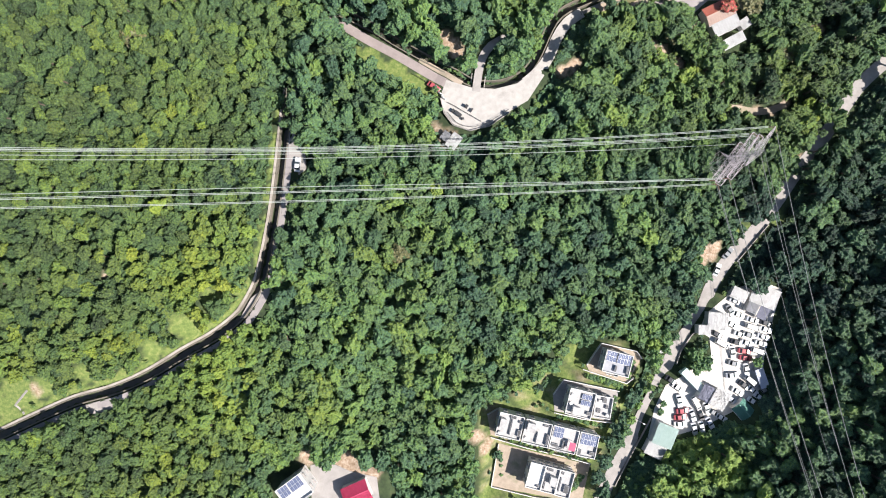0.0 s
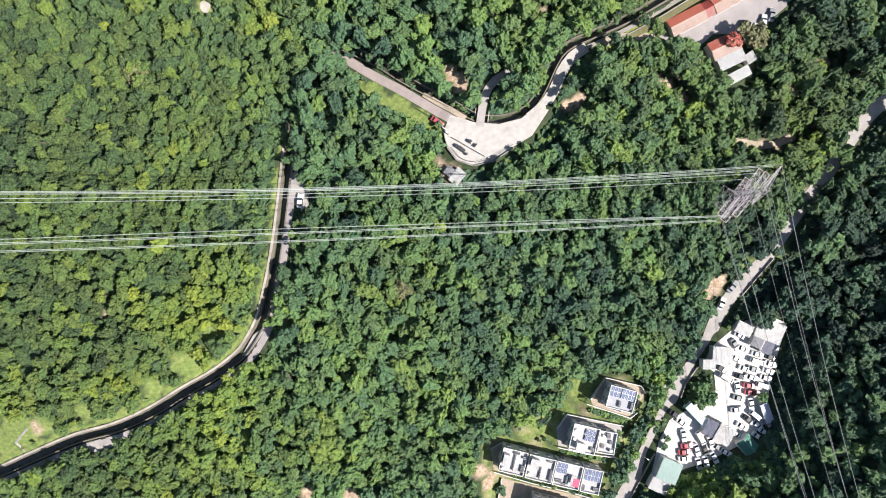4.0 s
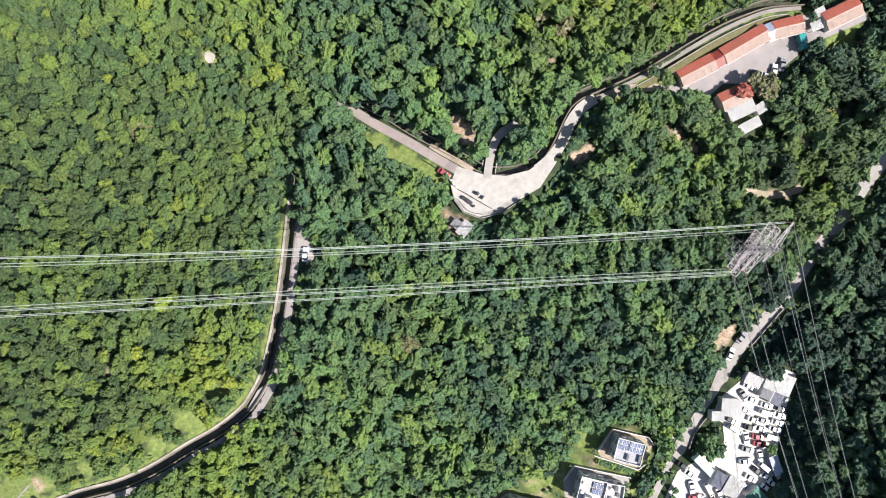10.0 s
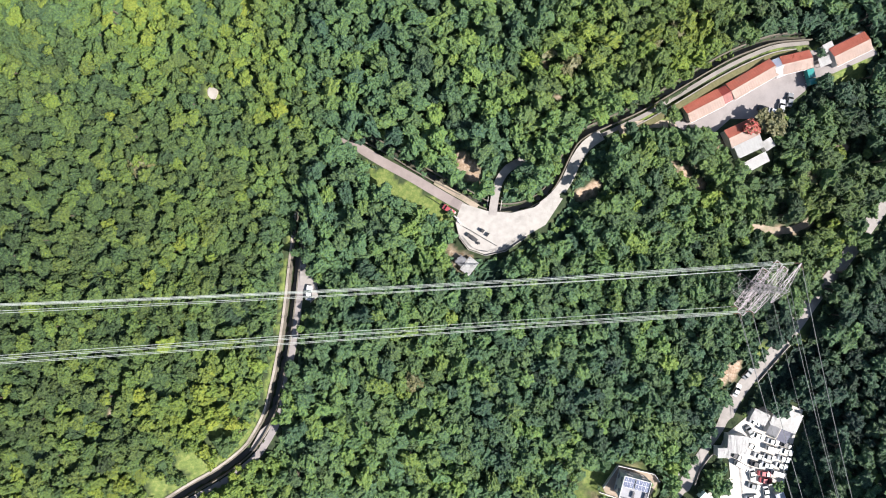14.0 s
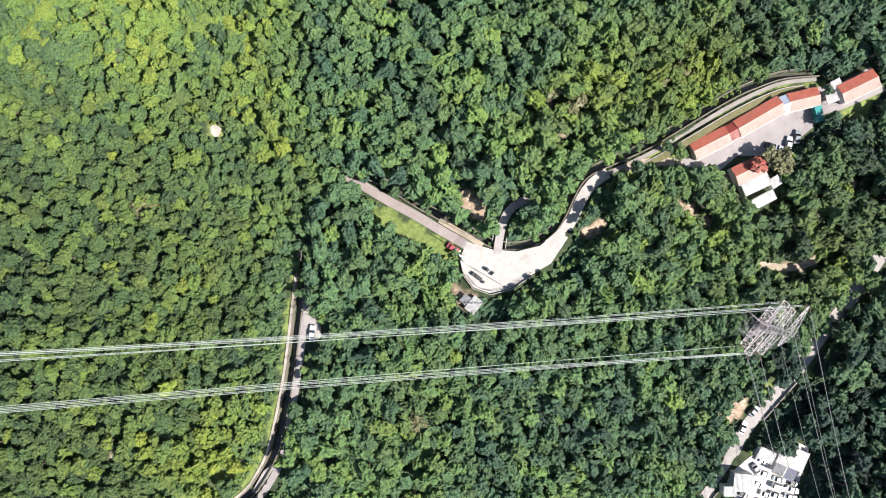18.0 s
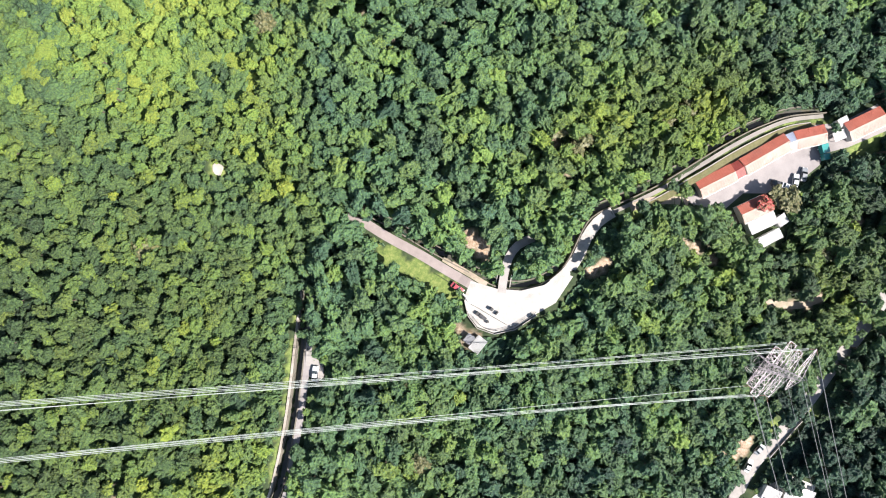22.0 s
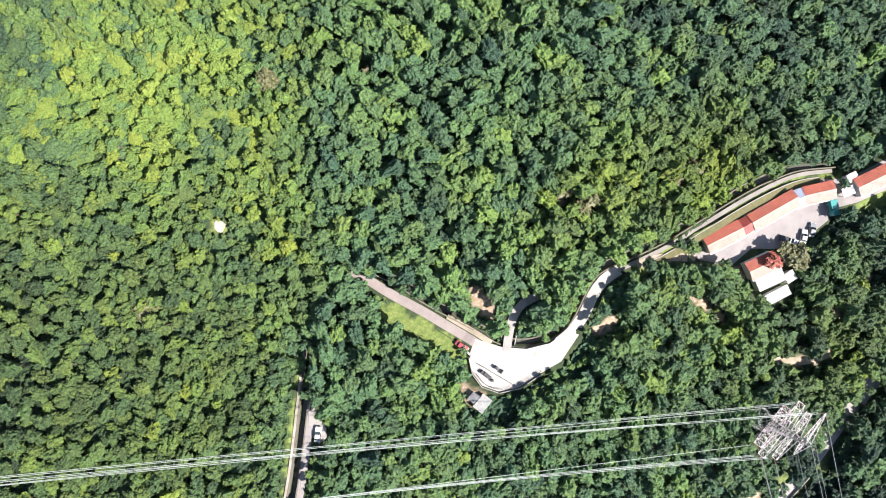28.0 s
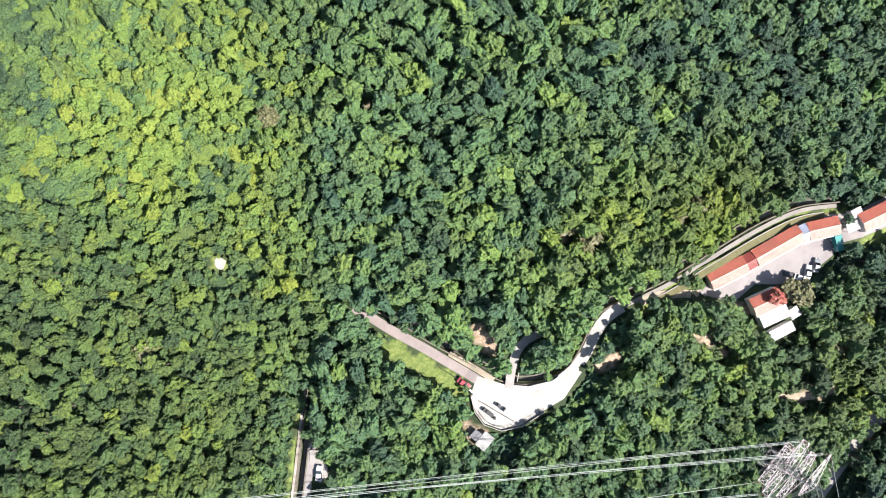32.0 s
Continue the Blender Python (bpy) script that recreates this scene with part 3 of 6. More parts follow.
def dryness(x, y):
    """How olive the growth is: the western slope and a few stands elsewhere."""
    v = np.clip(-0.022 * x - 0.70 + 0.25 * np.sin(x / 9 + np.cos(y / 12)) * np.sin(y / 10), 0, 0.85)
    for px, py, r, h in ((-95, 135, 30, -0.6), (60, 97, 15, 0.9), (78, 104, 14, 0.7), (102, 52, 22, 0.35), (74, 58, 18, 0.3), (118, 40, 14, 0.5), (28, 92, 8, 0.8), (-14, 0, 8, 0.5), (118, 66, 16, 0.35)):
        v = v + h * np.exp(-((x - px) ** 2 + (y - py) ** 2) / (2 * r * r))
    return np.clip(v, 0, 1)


def free(x, y, r):
    """Whether a crown of radius r may stand there."""
    ok = np.ones(x.shape, bool)
    for line, half in ((LANE_NORTH[LANE_NORTH[:, 0] > -28], 2.0), (LANE_NORTH, 0.2), (PATH_EAST, 1.3), (BRANCH[:-1], 1.3), (LANE_SHED, 1.1), (BANK[BANK[:, 1] < 42], 0.7), (WATER_WEST[BANK[:, 1] < 33], 1.0), (WATER_WEST, 0.1), (TRACK_HOUSES, 1.4), (TRACK_EAST, 1.1), (FOOTPATH, 0.3)):
        ok &= near_line(x, y, line)[0] > half + 0.72 * r
    ok &= (near_line(x, y, LANE_NORTH)[0] > 2.4 + 0.95 * r) | (x < 12) | (x > 34)
    ok &= near_line(x, y, WATER_NORTH)[0] > np.where(x > 36, 0.3 + 0.5 * r, 0.2 + 0.35 * r)
    ok &= (near_line(x, y, LANE_NORTH)[0] > 3.6 + 0.8 * r) | (x < -10) | (x > 8) | (y < 51)
    clear = (y < 9) | (np.hypot(x - 113, y - 18) < 7) | (np.hypot(x - 135, y - 48.5) < 9.5) | (np.hypot(x - 126, y - 36) < 5) | (np.hypot(x - 142, y - 57) < 6)
    ok &= near_line(x, y, ROAD_EAST)[0] > np.where(y < -8, 2.8 + 0.85 * r, np.where(clear, 2.5 + 0.72 * r, 0.2 + 0.3 * r))
    open_lane = (np.hypot(x + 45, y - 26) < 9) | (np.hypot(x + 46.5, y - 14) < 8) | (np.hypot(x + 56, y + 16) < 7) | (np.hypot(x + 100, y + 44) < 6)
    ok &= near_line(x, y, LANE_WEST)[0] > np.where(open_lane, 1.5, 0.2) + np.where(open_lane, 0.75, np.where(y > 33, 0.25, 0.5)) * r
    for poly, h in LOTS:
        ok &= inside(x, y, poly) < (-0.8 - 0.85 * r if poly is PLATFORM else -0.3 - 0.7 * r)
    for reach in (0.0, 3.0, 6.0, 9.0):
        ok &= ~((r > 0.9) & (np.hypot(x - reach * 0.914 - 3.2, y + reach * 0.406 - 33.8) < 2.8 + 0.7 * r))
    # the pylon stands in a clearing
    ok &= np.hypot(x - 90.5, y - 27) > np.where(r > 0.9, 4.6 + 0.7 * r, 0)
    # no tall tree throws its shade over the paving
    ok &= np.hypot(x - 99.6, y + 54.2) > 3.6 + 0.8 * r
    big = r > 1.45
    ok &= (np.hypot(x + 45.4, y - 25.6) > 3.2 + 0.8 * r) & (np.hypot(x + 45.6, y - 30) > 2.4 + 0.8 * r) & ~((r > 1.0) & (np.hypot(x - 3.1 + 45.2, y + 1.4 - 26.5) < 3.4 + 0.6 * r))
    ok &= (np.hypot(x + 56.8, y + 16.4) > 3.2 + 0.8 * r) & ~((r > 1.0) & (np.hypot(x - 3.1 + 56.8, y + 1.4 + 16.4) < 2.8 + 0.6 * r))
    ok &= ~(big & (np.hypot(x - 104.4, y + 56.4) < 3.5 + 0.5 * r))
    qx, qy = x - 3.4 * 0.914, y + 3.4 * 0.406
    for reach in (2.4, 4.6, 7.2):
        ok &= ~((r > 1.15) & ((y < 6) | clear) & (near_line(x - reach * 0.914, y + reach * 0.406, ROAD_EAST)[0] < 1.6 + 0.6 * r))
    for reach in (2.0, 4.5, 7.0):
        sx, sy = x - reach * 0.914, y + reach * 0.406
        ok &= ~((r > 1.1) & (x > 4) & (x < 44) & ((near_line(sx, sy, LANE_NORTH)[0] < 1.6 + 0.5 * r) | (near_line(sx, sy, BRANCH[BRANCH[:, 1] < 58])[0] < 1.0 + 0.5 * r)))
    ok &= ~(big & open_lane & (near_line(qx, qy, LANE_WEST)[0] < 1.4 + 0.6 * r))
    for poly in (PLATFORM, YARD, COURT):
        for reach in (3.4, 6.4):
            ok &= ~(big & (inside(x - reach * 0.914, y + reach * 0.406, poly) > -0.3 * r))
    ok &= ~((r > 0.85) & (inside(x, y, GARDEN) > -0.6 * r))
    for px, py, rr in BARE_SPOTS:
        ok &= np.hypot(x - px, y - py) > rr * 0.75 + 0.7 * r
        ok &= ~((r > 1.0) & (np.hypot(qx - px, qy - py) < rr * 0.7 + 0.4 * r))
    for px, py, rr in GRASS_SPOTS:
        ok &= (np.hypot(x - px, y - py) > rr * 0.7 + 0.7 * r) | ((r < 0.8) & (x < -40) & (x > -112))
    g, b = cover(x, y)
    return ok & ((g < np.where(r < 1.5, 0.9, 0.4)) | (inside(x, y, GARDEN) > 0) | ((r < 0.95) & (x < -40) & (x > -112) & (np.sin(x * 1.7) * np.cos(y * 1.3) > -0.1))) & ((b < 0.3) | (inside(x, y, GARDEN) > 0))


def scatter(n, low, high, x0, x1, y0, y1, gap, cells, tries=6):
    """Places for n crowns, large ones first, that keep gap of their radii from each other."""
    out = []
    radii = np.sort(rng.uniform(low, high, n))[::-1]
    px, py = rng.uniform(x0, x1, n * tries), rng.uniform(y0, y1, n * tries)
    good = free(px, py, np.repeat(radii, tries) * 1.18)
    for j in np.nonzero(good)[0]:
        r, x, y = radii[j // tries], px[j], py[j]
        cx, cy = int(x // 6), int(y // 6)
        if all((x - a) ** 2 + (y - b) ** 2 > (gap * (r + c)) ** 2 for i in (-1, 0, 1) for k in (-1, 0, 1) for a, b, c in cells.get((cx + i, cy + k), ())):
            cells.setdefault((cx, cy), []).append((x, y, r))
            out.append((x, y, r))
    return np.array(out).T


grown = {}
# blankets of climbers on the north-western slope, and a few elsewhere
vines = np.hstack([scatter(46, 2.4, 4.6, -138, -62, 104, 172, 0.72, grown, 3), scatter(26, 2.2, 3.6, -140, -60, -60, 100, 1.3, grown, 2)])
east = scatter(3600, 1.6, 3.0, -44, 148, -86, 174, 0.68, grown, 5)
west = scatter(1300, 1.5, 2.4, -147, -40, -86, 174, 0.66, grown, 5)
middling = scatter(5200, 1.0, 1.7, -146, 147, -85, 173, 0.64, grown, 4)
young = scatter(7000, 0.6, 1.0, -145, 146, -84, 172, 0.62, grown, 2)
tx, ty, size = np.hstack([vines, east, west, middling, young])
vine = np.arange(len(tx)) < vines.shape[1]
# undergrowth and small trees up to the edges
small = size < 1.0
tz = made(tx, ty)
low_growth = np.clip((-38 - tx) / 25, 0, 1)
roll = np.sin(tx / 5.3 + 2 * np.sin(ty / 7.9)) * np.cos(ty / 6.1 + np.sin(tx / 9.3))
tall = np.where(small, size * 1.7 + rng.uniform(0, 1.2, tx.shape), (2.4 + size * 1.5 + rng.uniform(-1.6, 2.0, tx.shape) + 1.7 * roll) * (1 - 0.25 * low_growth))
tall = np.where(vine, 2.2 + rng.uniform(0, 1.2, tx.shape), np.maximum(tall, size * 0.9))
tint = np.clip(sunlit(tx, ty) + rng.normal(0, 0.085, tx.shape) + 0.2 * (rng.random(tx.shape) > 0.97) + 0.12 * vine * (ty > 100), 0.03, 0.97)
turn = rng.uniform(0, 2 * math.pi, tx.shape)
stretch = rng.uniform(0.82, 1.24, tx.shape)
kind = rng.integers(0, 10000, tx.shape)


def joined(picks, shapes, lift):
    """Many plants as arrays: vertices, triangles and tints."""
    V, F, T, n = [], [], [], 0
    for i in picks:
        pool = shapes if not lift else VINES if vine[i] else BUSHES if small[i] else MIDDLING if size[i] < 1.8 else shapes
        v, f = pool[kind[i] % len(pool)]
        c, s = math.cos(turn[i]), math.sin(turn[i])
        if lift:  # crown
            p = np.stack([(v[:, 0] * stretch[i] * c - v[:, 1] / stretch[i] * s) * size[i], (v[:, 0] * stretch[i] * s + v[:, 1] / stretch[i] * c) * size[i], tall[i] + (v[:, 2] - 0.5) * size[i]], 1)
        else:
            p = np.stack([(v[:, 0] * c - v[:, 1] * s) * tall[i], (v[:, 0] * s + v[:, 1] * c) * tall[i], v[:, 2] * tall[i]], 1)
        V.append(p + (tx[i], ty[i], tz[i])), F.append(f + n), T.append(np.full(len(v), tint[i]))
        n += len(v)
    return np.vstack(V), np.vstack(F), np.concatenate(T)


# trees of their own stand along the lanes and round the houses
edge = np.full(tx.shape, 1e9)
for line in (LANE_NORTH, ROAD_EAST, LANE_WEST, PATH_EAST):
    edge = np.minimum(edge, near_line(tx, ty, line)[0])
for poly, h in LOTS:
    edge = np.minimum(edge, -inside(tx, ty, poly))
edge[vine | (size < 1.6) | (np.abs(tx) > 140) | (ty < -80) | (ty > 165)] = 1e9
order = np.argsort(edge)
single, rest = order[:300], order[300:]
crown_meshes = [tri_mesh("crown", v - (0, 0, 0.5), f, LEAVES_OWN) for v, f in CROWNS]
trunk_mesh = tri_mesh("trunk", *TRUNK, BARK)
def lone_tree(x, y, r, h, material_tint, label, mesh=None, n=3, down=0.0):
    t = new("tree")
    t.matrix_basis = pose(x, y, at(x, y) - down, 0, 0, 40 * n)
    tagged(t, label, "tree", "garden and yard trees")
    c = new("crown", mesh or crown_meshes[n % len(crown_meshes)])
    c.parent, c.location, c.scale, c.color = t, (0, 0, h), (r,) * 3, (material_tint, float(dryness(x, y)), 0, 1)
    k = new("trunk", trunk_mesh)
    k.parent, k.scale = t, (h,) * 3


blossom, bn, bp = nodes_of("red_blossom", 0.6)
bn.links.new(ramp_of(bn, noise_of(bn, 0.5, 4), [(0.3, (0.10, 0.11, 0.035)), (0.46, (0.18, 0.07, 0.04)), (0.56, (0.42, 0.06, 0.06)), (0.75, (0.50, 0.11, 0.10))]), bp.inputs["Base Color"])
v, f = crown_shape(22, 200, flat=0.7)
lone_tree(90.2, 76.0, 2.6, 6.2, 0.5, "small tree with red blossom beside a house roof", tri_mesh("crown", v - (0, 0, 0.6), f, blossom), 2)
olive, on, op = nodes_of("olive_brown_leaves", 0.6)
on.links.new(ramp_of(on, noise_of(on, 0.6, 4), [(0.3, (0.045, 0.055, 0.022)), (0.5, (0.095, 0.098, 0.038)), (0.72, (0.17, 0.145, 0.065))]), op.inputs["Base Color"])
v, f = crown_shape(24, 200, flat=0.7)
olive_mesh = tri_mesh("crown", v - (0, 0, 0.6), f, olive)
lone_tree(-66.2, -16.6, 3.3, 4.6, 0.4, "dark olive tree leaning over the channel bank", None, 5)
lone_tree(97.3, 77.2, 4.0, 7.0, 0.5, "olive-brown leaved tree beside the courtyard", olive_mesh, 4)
lone_tree(93.6, 79.6, 2.2, 6.0, 0.5, "olive-brown leaved tree beside the courtyard", olive_mesh, 7)
for x, y, r, h in ((26.5, 96.5, 3.0, 6.5), (33.5, 94.5, 3.2, 6.6), (31.0, 90.6, 2.6, 6.0), (-58.5, 127, 3.4, 6.5), (-17, 22, 2.8, 6.4), (-13.5, -1.5, 3.0, 6.8), (-90, 62, 3.2, 5.2), (109, 62, 3.6, 6.5), (57, 99, 3.2, 6.2), (64, 103, 2.8, 6.2), (72, 66, 2.6, 5.6)):
    lone_tree(x, y, r, h, 0.5, "olive-brown leaved tree standing out of the green woods", olive_mesh, int(x) % 9)
for x, y, r, h, t in ((84.6, -36.2, 3.2, 3.2, 0.6), (87.0, -38.8, 2.8, 3.2, 0.54), (84.4, -40.2, 2.2, 3.0, 0.6), (104.4, -38.4, 1.9, 3.4, 0.62), (104.6, -13.0, 3.0, 5.6, 0.26), (101.8, -11.6, 2.6, 5.4, 0.28), (73.4, -52.4, 1.2, 1.8, 0.5), (72.4, -55.0, 1.2, 1.8, 0.5),
                      (57.6, -60.6, 2.8, 4.6, 0.34), (55.0, -64.4, 2.4, 4.4, 0.36), (59.6, -57.0, 2.2, 4.4, 0.34), (52.8, -70.6, 2.8, 5.0, 0.32), (50.6, -75.6, 2.6, 5.0, 0.30), (52, -80.4, 2.8, 5.0, 0.32), (62.4, -50.4, 2.8, 4.6, 0.34), (65.4, -46.6, 2.4, 4.6, 0.36),
                      (17.6, -69.0, 1.6, 2.4, 0.36), (76.4, 75.0, 1.8, 4.0, 0.3), (46.6, 71.2, 1.8, 3.6, 0.34), (43.6, 66.6, 1.8, 3.6, 0.38), (38.6, 61.6, 2.0, 4.8, 0.36), (36.2, 58.4, 1.6, 4.0, 0.42), (51.6, 74.4, 2.2, 5.0, 0.3), (113.0, 90.2, 2.6, 6.0, 0.3), (112.6, 99.4, 1.6, 3.6, 0.3), (61.0, 81.0, 1.9, 3.8, 0.26), (65.8, 80.2, 2.0, 3.6, 0.5), (68.2, 79.6, 1.6, 3.2, 0.55)):
    lone_tree(x, y, r, h, t, "dark green shade tree beside pale paving" if t < 0.35 else "bright green leafy tree beside pale paving", None, int(abs(x * 3 + y)) % 13)
for i in single:
    t = new("tree")
    t.matrix_basis = Matrix.LocRotScale((tx[i], ty[i], tz[i]), Euler((0, 0, turn[i])), None)
    shade = "dark green" if tint[i] < 0.33 else "bright yellow-green" if tint[i] > 0.52 else "mid-green"
    tagged(t, shade + (" broad-crowned" if size[i] > 3.2 else " compact") + " subtropical tree at the edge of the woods", "tree", "trees along the lanes and houses")
    c = new("crown", crown_meshes[kind[i] % len(CROWNS)])
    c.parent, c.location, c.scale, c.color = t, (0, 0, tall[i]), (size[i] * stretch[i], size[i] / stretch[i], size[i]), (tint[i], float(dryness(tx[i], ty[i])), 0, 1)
    k = new("trunk", trunk_mesh)
    k.parent, k.scale = t, (tall[i],) * 3
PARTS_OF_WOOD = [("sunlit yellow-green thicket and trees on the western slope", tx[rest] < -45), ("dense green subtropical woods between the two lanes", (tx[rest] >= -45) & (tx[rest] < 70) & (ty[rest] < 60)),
                 ("dense green woods above the north channel", (tx[rest] >= -45) & (ty[rest] >= 60)), ("evergreen woods on the eastern valley side, shade put into their dark tint", (tx[rest] >= 70) & (ty[rest] < 60))]
for text, pick in PARTS_OF_WOOD:
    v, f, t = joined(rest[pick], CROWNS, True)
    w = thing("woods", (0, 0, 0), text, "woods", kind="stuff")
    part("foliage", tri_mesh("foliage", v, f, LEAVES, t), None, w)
    v, f, t = joined(rest[pick][size[rest[pick]] > 1.8], [TRUNK], False)
    part("trunks", tri_mesh("trunks", v, f, BARK), None, w)

# the shrub layer that closes the gaps between the crowns
ux, uy = np.meshgrid(np.arange(-150, 152, 0.8), np.arange(-86, 180, 0.8))
ux, uy = ux + rng.uniform(-0.22, 0.22, ux.shape), uy + rng.uniform(-0.22, 0.22, uy.shape)
flat_x, flat_y = ux.ravel(), uy.ravel()
open_ground = free(flat_x, flat_y, np.full(flat_x.shape, 0.9)).reshape(ux.shape)
lowness = np.clip((-38 - ux) / 25, 0, 1)
swell = 0.5 + 0.5 * np.sin(ux * 0.55 + 2 * np.sin(uy * 0.23)) * np.cos(uy * 0.6 + 2 * np.cos(ux * 0.19))
uz = made(ux, uy) + 0.35 + lowness * 0.1 + swell * (0.7 + 1.0 * lowness) + rng.uniform(-0.75, 0.75, ux.shape)
num = np.arange(ux.size).reshape(ux.shape)
full = open_ground[:-1, :-1] & open_ground[:-1, 1:] & open_ground[1:, 1:] & open_ground[1:, :-1]
a, b, c, d = num[:-1, :-1][full], num[:-1, 1:][full], num[1:, 1:][full], num[1:, :-1][full]
tris = np.vstack([np.stack([a, b, c], 1), np.stack([a, c, d], 1)])
# tint lowered by 0.2: shade below the crowns painted into the shrubs
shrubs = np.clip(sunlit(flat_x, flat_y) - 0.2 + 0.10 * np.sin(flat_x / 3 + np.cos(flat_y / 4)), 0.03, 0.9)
spots = np.stack([flat_x, flat_y, uz.ravel()], 1)
pick = rng.permutation(a)[:78000]
p = spots[pick] + rng.uniform(-0.4, 0.4, (len(pick), 3)) * (1, 1, 0.5) + (0.36, 0.36, 0.15)
up = np.array([0, 0, 1.0]) + 0.6 * rng.standard_normal((len(pick), 3))
u = np.cross(up, rng.standard_normal((len(pick), 3)))
u /= np.linalg.norm(u, axis=1, keepdims=True)
w = np.cross(up, u)
w /= np.linalg.norm(w, axis=1, keepdims=True)
s = rng.uniform(0.16, 0.38, len(pick))[:, None]
blades = np.stack([p - u * s, p + u * s * 0.8 + w * s * 0.5, p - w * s * 0.9], 1).reshape(-1, 3)
w = thing("undergrowth", (0, 0, 0), "dense leafy shrub layer under the trees", "undergrowth", kind="stuff")
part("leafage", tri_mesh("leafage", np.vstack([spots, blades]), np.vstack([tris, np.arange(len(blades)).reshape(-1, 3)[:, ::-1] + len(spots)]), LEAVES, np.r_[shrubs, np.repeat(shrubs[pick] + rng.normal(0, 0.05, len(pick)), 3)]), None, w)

# woods beyond the valley
far_n = 2700
FAR = [crown_shape(9, 20, 0.7, 3) for k in range(5)]
fa, fr = rng.uniform(0, 2 * math.pi, far_n), np.sqrt(rng.uniform(0.1, 1, far_n)) * 340
fx, fy = fr * np.cos(fa), 45 + fr * np.sin(fa)
keep = (np.abs(fx) > 163) | (fy < -98) | (fy > 192)
fx, fy = fx[keep], fy[keep]
keep = near_line(fx, fy, ROAD_EAST)[0] > 6
fx, fy = fx[keep], fy[keep]
fz = made(fx, fy)
V, F, T, n = [], [], [], 0
for k in range(len(fx)):
    v, f = FAR[k % len(FAR)]
    r = 4.5 + 3.5 * ((k * 0.618) % 1)
    V.append(v * r + (fx[k], fy[k], fz[k] + 2.5)), F.append(f + n), T.append(np.full(len(v), 0.3 + 0.2 * ((k * 0.37) % 1)))
    n += len(v)
w = thing("far_woods", (0, 0, 0), "green wooded slopes beyond the valley", "woods", kind="stuff")
part("foliage", tri_mesh("foliage", np.vstack(V), np.vstack(F), LEAVES, np.concatenate(T)), None, w)

# ---------------------------------------------------------------- materials of the built things
WHITE_PAINT = surface("white_paint", (0.50, 0.49, 0.47), (0.66, 0.65, 0.63), 1.2, 0.6, stain=(0.36, 0.345, 0.31))
ROOF_TILE = surface("pale_roof_tile", (0.27, 0.265, 0.262), (0.44, 0.43, 0.42), 0.9, 0.7, stain=(0.17, 0.165, 0.16))
GREY_ROOF = surface("grey_roof_felt", (0.24, 0.245, 0.265), (0.36, 0.365, 0.39), 1.6, 0.75, stain=(0.27, 0.27, 0.28))
BLUE_ROOF = surface("slate_blue_roof", (0.12, 0.13, 0.19), (0.20, 0.21, 0.29), 1.5, 0.6)
RED_SHEET = surface("orange_red_roof_sheet", (0.50, 0.155, 0.105), (0.62, 0.21, 0.15), 1.6, 0.5, stain=(0.42, 0.17, 0.13), bump=0.1)
# paler copy of the red sheet: sunlight on south slopes put into the colour
SUNWARD_RED_SHEET = surface("sunlit_red_roof_sheet", (0.40, 0.27, 0.215), (0.50, 0.35, 0.285), 1.6, 0.5, stain=(0.36, 0.27, 0.23), bump=0.1)
DARK_RED = surface("dark_red_roof_sheet", (0.30, 0.06, 0.055), (0.42, 0.10, 0.08), 1.4, 0.5, bump=0.1)
CRIMSON = surface("crimson_sheet", (0.42, 0.03, 0.09), (0.58, 0.07, 0.15), 1.4, 0.55, bump=0.1)
CLEAR_SHEET = surface("pale_blue_roof_sheet", (0.46, 0.52, 0.66), (0.60, 0.66, 0.78), 1.2, 0.4, bump=0.1)
TEAL_SHEET = surface("pale_teal_roof_sheet", (0.33, 0.47, 0.43), (0.44, 0.57, 0.53), 1.8, 0.5, stain=(0.36, 0.46, 0.42), bump=0.1)
GREEN_SHEET = surface("sea_green_roof_sheet", (0.09, 0.27, 0.215), (0.16, 0.36, 0.29), 1.8, 0.5, stain=(0.2, 0.36, 0.3), bump=0.1)
WHITE_SHEET = surface("white_roof_sheet", (0.50, 0.50, 0.495), (0.64, 0.64, 0.635), 1.4, 0.5, stain=(0.34, 0.325, 0.30), bump=0.1)
DARK_METAL = surface("dark_steel", (0.04, 0.04, 0.045), (0.09, 0.09, 0.09), 0.6, 0.5, 0.6)
STEEL = surface("galvanised_steel", (0.32, 0.295, 0.31), (0.46, 0.42, 0.44), 0.8, 0.5, 0.3)
CABLE = surface("aluminium_cable", (0.36, 0.40, 0.37), (0.50, 0.54, 0.50), 0.8, 0.5, 0.15)
GREY_CABLE = surface("dull_grey_cable", (0.17, 0.18, 0.18), (0.26, 0.27, 0.27), 0.8, 0.6, 0.1)
INSULATOR = surface("brown_glazed_porcelain", (0.16, 0.10, 0.08), (0.26, 0.17, 0.13), 0.3, 0.25)
SOLAR = surface("solar_cell", (0.10, 0.12, 0.19), (0.16, 0.185, 0.28), 0.5, 0.25, 0.2, bump=0.05)
FRAME = surface("aluminium_frame", (0.60, 0.61, 0.62), (0.75, 0.76, 0.77), 0.5, 0.4, 0.5)
DOOR = surface("brown_door", (0.12, 0.08, 0.05), (0.2, 0.13, 0.09), 0.5, 0.6)
PANE, _nt, _p = nodes_of("window_glass", 0.08)
_p.inputs["Base Color"].default_value = (0.05, 0.065, 0.07, 1)
RUBBER = surface("tyre_rubber", (0.02, 0.02, 0.02), (0.045, 0.045, 0.045), 0.3, 0.85)
LAMP_GLASS, _nt, _p = nodes_of("lamp_glass", 0.15)
